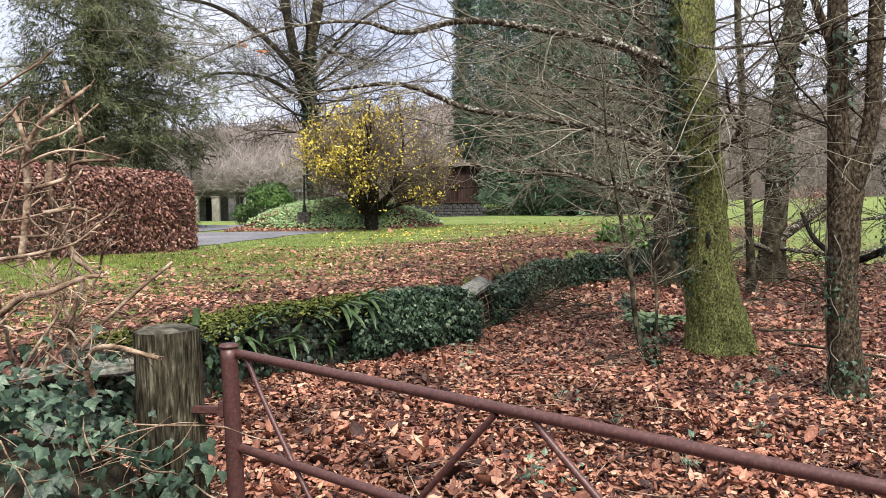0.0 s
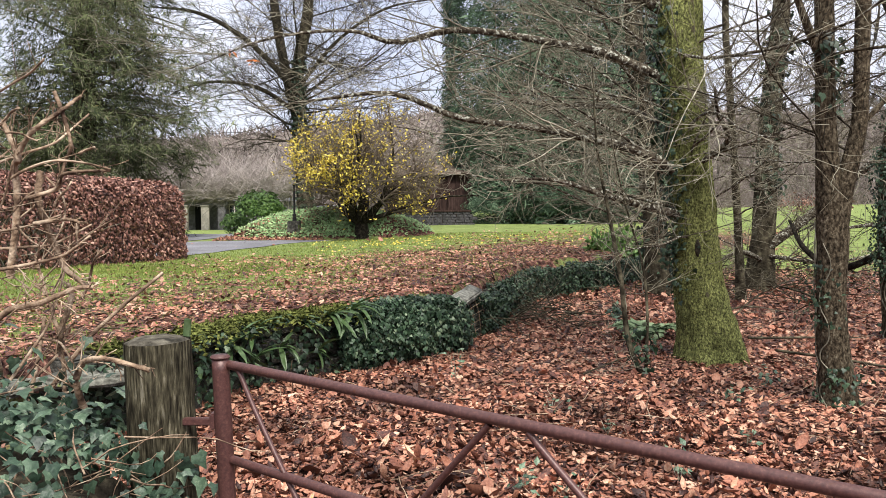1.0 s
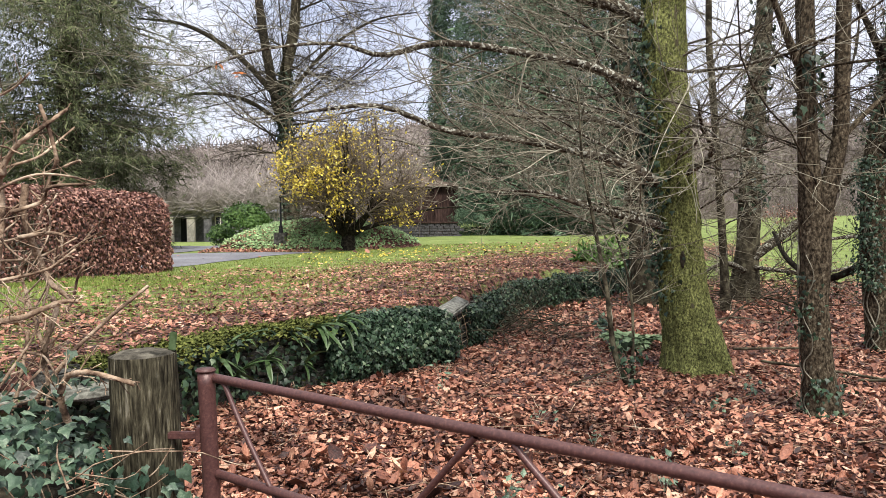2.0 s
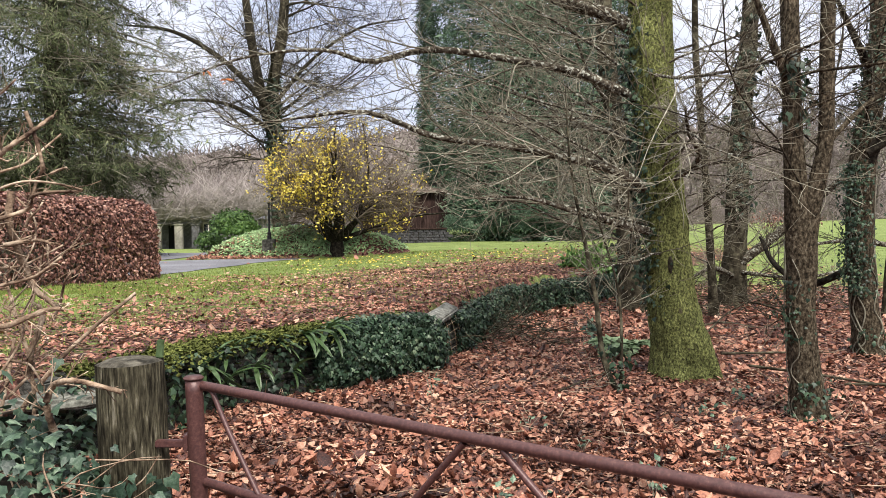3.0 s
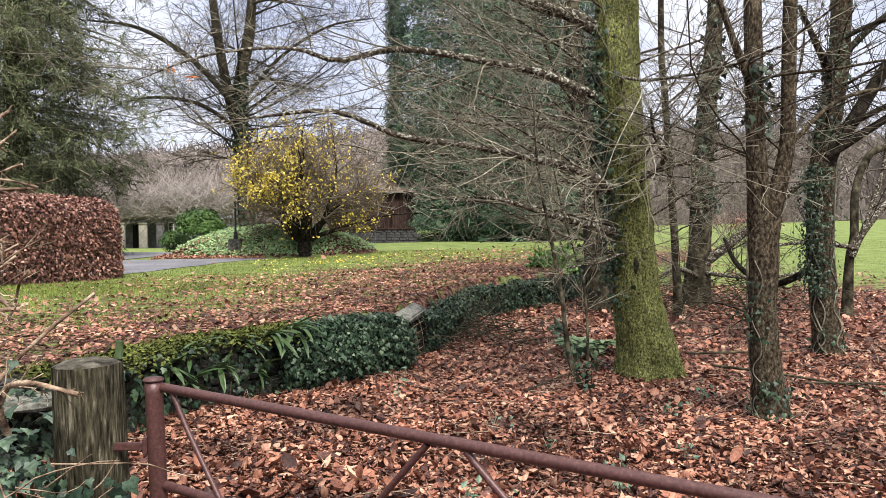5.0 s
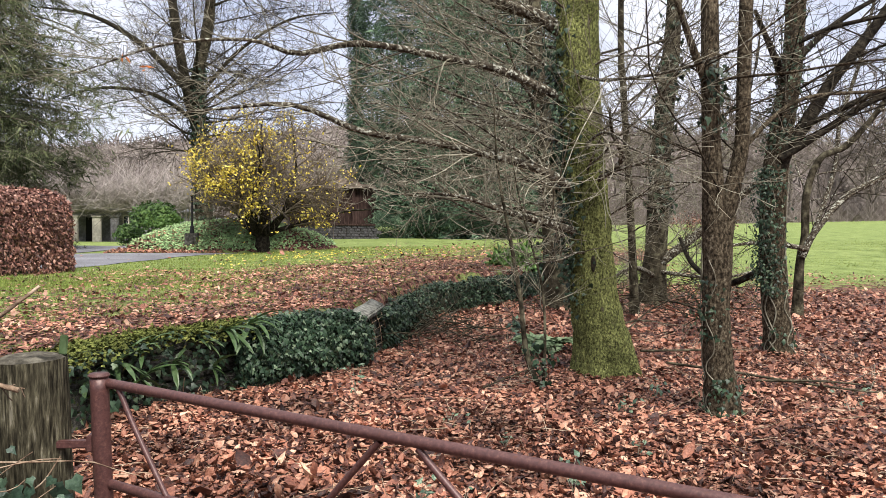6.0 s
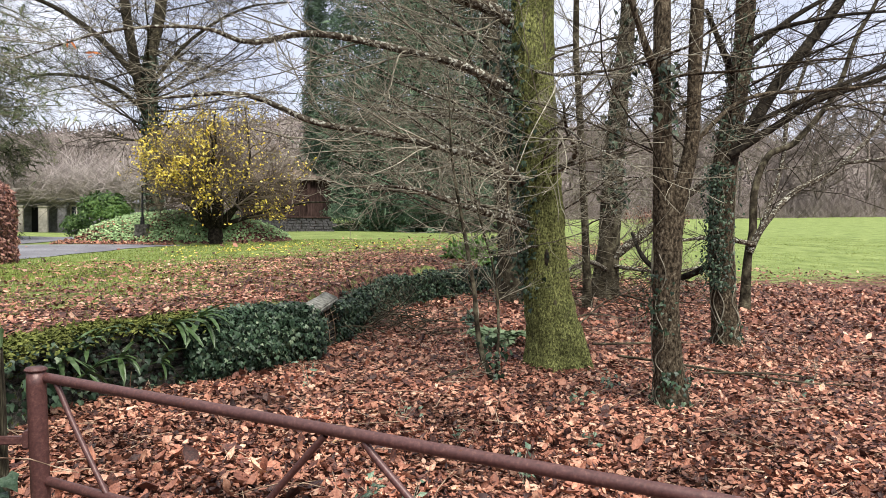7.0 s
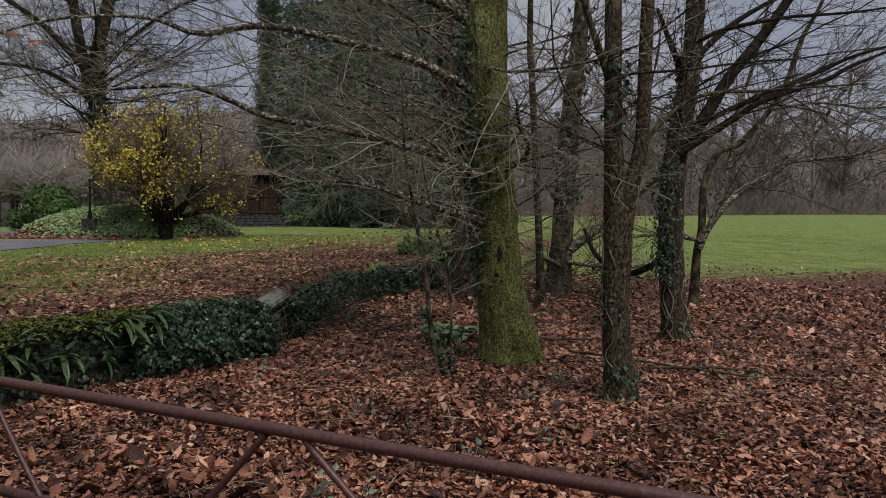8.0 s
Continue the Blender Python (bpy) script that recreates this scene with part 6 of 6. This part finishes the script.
# short dead twigs strewn over the litter
n = 900
rr, aa = np.sqrt(gp.uniform(4, 150, n)), np.radians(gp.uniform(-25, 50, n))
px, py = rr * np.sin(aa), rr * np.cos(aa); ok = wall_side(px, py) < -.2; px, py = px[ok], py[ok]; n = len(px)
b = np.stack([px, py, ground_z(px, py) + gp.uniform(.03, .07, n)], -1)
w = Wood(); w.add(grow(b, gp.normal(0, 1, (n, 3)) * np.array([1, 1, .12]), gp.uniform(.12, .6, n), 5, .14, 0, gp), taper(gp.uniform(.0018, .005, n), 5, .5), 4)
tagged(w.mesh("strewn_twigs", M_STEM), "short dead twigs strewn over fallen leaves", "twigs", kind="stuff")

# ---- fallen leaves and grass, too many to count ----
gq = np.random.default_rng(99)
def litter(n, r0, r1, a0, a1, size, lift, name, keep):
    r = np.sqrt(gq.uniform(r0 * r0, r1 * r1, n)); a = np.radians(gq.uniform(a0, a1, n))
    x, y = r * np.sin(a), r * np.cos(a)
    ok = keep(x, y)
    x, y = x[ok], y[ok]; n = len(x)
    pos = np.stack([x, y, ground_z(x, y) + gq.uniform(.004, lift, n)], -1)
    nor = np.array([0, 0, 1.0]) + gq.normal(0, .2 if name == "lawn_leaves" else .36, (n, 3)) * gq.gamma(1.6, .62, (n, 1))
    al = gq.normal(0, 1, (n, 3))
    sz = size * np.clip(gq.lognormal(-.1, .34, n), .35, 1.9)
    sz3 = np.stack([sz * gq.uniform(.7, 1.25, n), sz, sz * gq.uniform(.2, 2.4, n)], -1)
    half = gq.random(n) < .5
    for shape, m in ((BROAD if r1 < 7 else FLATLEAF, half), (CURLED if r1 < 7 else FLATLEAF, ~half)):
        tagged(scatter(name, shape, pos[m], nor[m], al[m], sz3[m], M_LITTER), "thick litter of red-brown fallen leaves", "leaves", kind="stuff")
below = lambda x, y: (wall_side(x, y) < .12) & (gq.random(len(x)) < leaf_cover(x, y) + .06)
above = lambda x, y: (wall_side(x, y) > .1) & (gq.random(len(x)) < leaf_cover(x, y) ** 1.2 + .05 * smoothstep(24, 12, y) + .012) & (np.hypot((x + 3.55) / 3.7, (y - 27.9) / 2.2) > 1)
litter(2400, 1.8, 5.2, -45, 8, .088, .05, "leaf_litter", below)
litter(1400, 1.8, 6.0, 0, 48, .076, .05, "leaf_litter", below)
litter(46000, 1.6, 6.0, -45, 50, .050, .045, "leaf_litter", below)
litter(66000, 6.0, 10.5, -18, 50, .056, .045, "leaf_litter", below)
litter(44000, 10.5, 19, 0, 50, .08, .04, "leaf_litter", below)
litter(6000, 10.5, 24, 8, 50, .08, .035, "leaf_litter", lambda x, y: wall_side(x, y) < 0)
litter(21000, 5.0, 9.5, -48, 10, .054, .035, "lawn_leaves", above)
litter(42000, 9.5, 18, -42, 20, .058, .035, "lawn_leaves", above)
litter(9000, 18, 33, -25, 25, .10, .035, "lawn_leaves", above)
# yellow leaves blown from the shrub
n = 420
x, y = gq.normal(-1.2, 2.6, n), gq.normal(22.8, 2.0, n); ok = (y < 25.2) & (x > -3.4 - (y - 22) * .2); x, y = x[ok], y[ok]; n = len(x)
tagged(scatter("yellow_leaves", SMALLLEAF, np.stack([x, y, ground_z(x, y) + .03], -1), np.array([0, -.2, 1.0]) + gq.normal(0, .3, (n, 3)), gq.normal(0, 1, (n, 3)), gq.uniform(.05, .1, n), M_YELLOW), "yellow leaves scattered on the lawn", "leaves", kind="stuff")
def blades(n, x0, x1, y0, y1, h, name):
    x, y = gq.uniform(x0, x1, n), y0 + (y1 - y0) * gq.random(n) ** 1.5
    s = wall_side(x, y)
    ok = (gq.random(n) < 1.12 - leaf_cover(x, y)) & ((s > .15) | (y > 13)) & (np.hypot((x + 3.55) / 3.6, (y - 27.9) / 2.1) > 1) & ~((x < -5.0 + (y - 21) * .35) & (y > 17.5))
    x, y = x[ok], y[ok]; n = len(x)
    a = gq.uniform(0, 6.28, n)
    al = np.stack([gq.normal(0, .35, n), gq.normal(0, .35, n), np.ones(n)], -1)
    hh = h * gq.uniform(.5, 1.3, n)
    tagged(scatter(name, BLADE, np.stack([x, y, ground_z(x, y) - .01], -1), np.stack([np.cos(a), np.sin(a), 0 * a], -1), al, np.stack([.009 + .0006 * y, hh, hh], -1), M_BLADE), "short winter grass", "grass", kind="stuff")
blades(60000, -8, 3, 5.2, 14, .06, "lawn_grass")
blades(70000, -9, 8, 12, 28, .055, "lawn_grass")
blades(45000, 4, 26, 13, 34, .03, "field_grass")
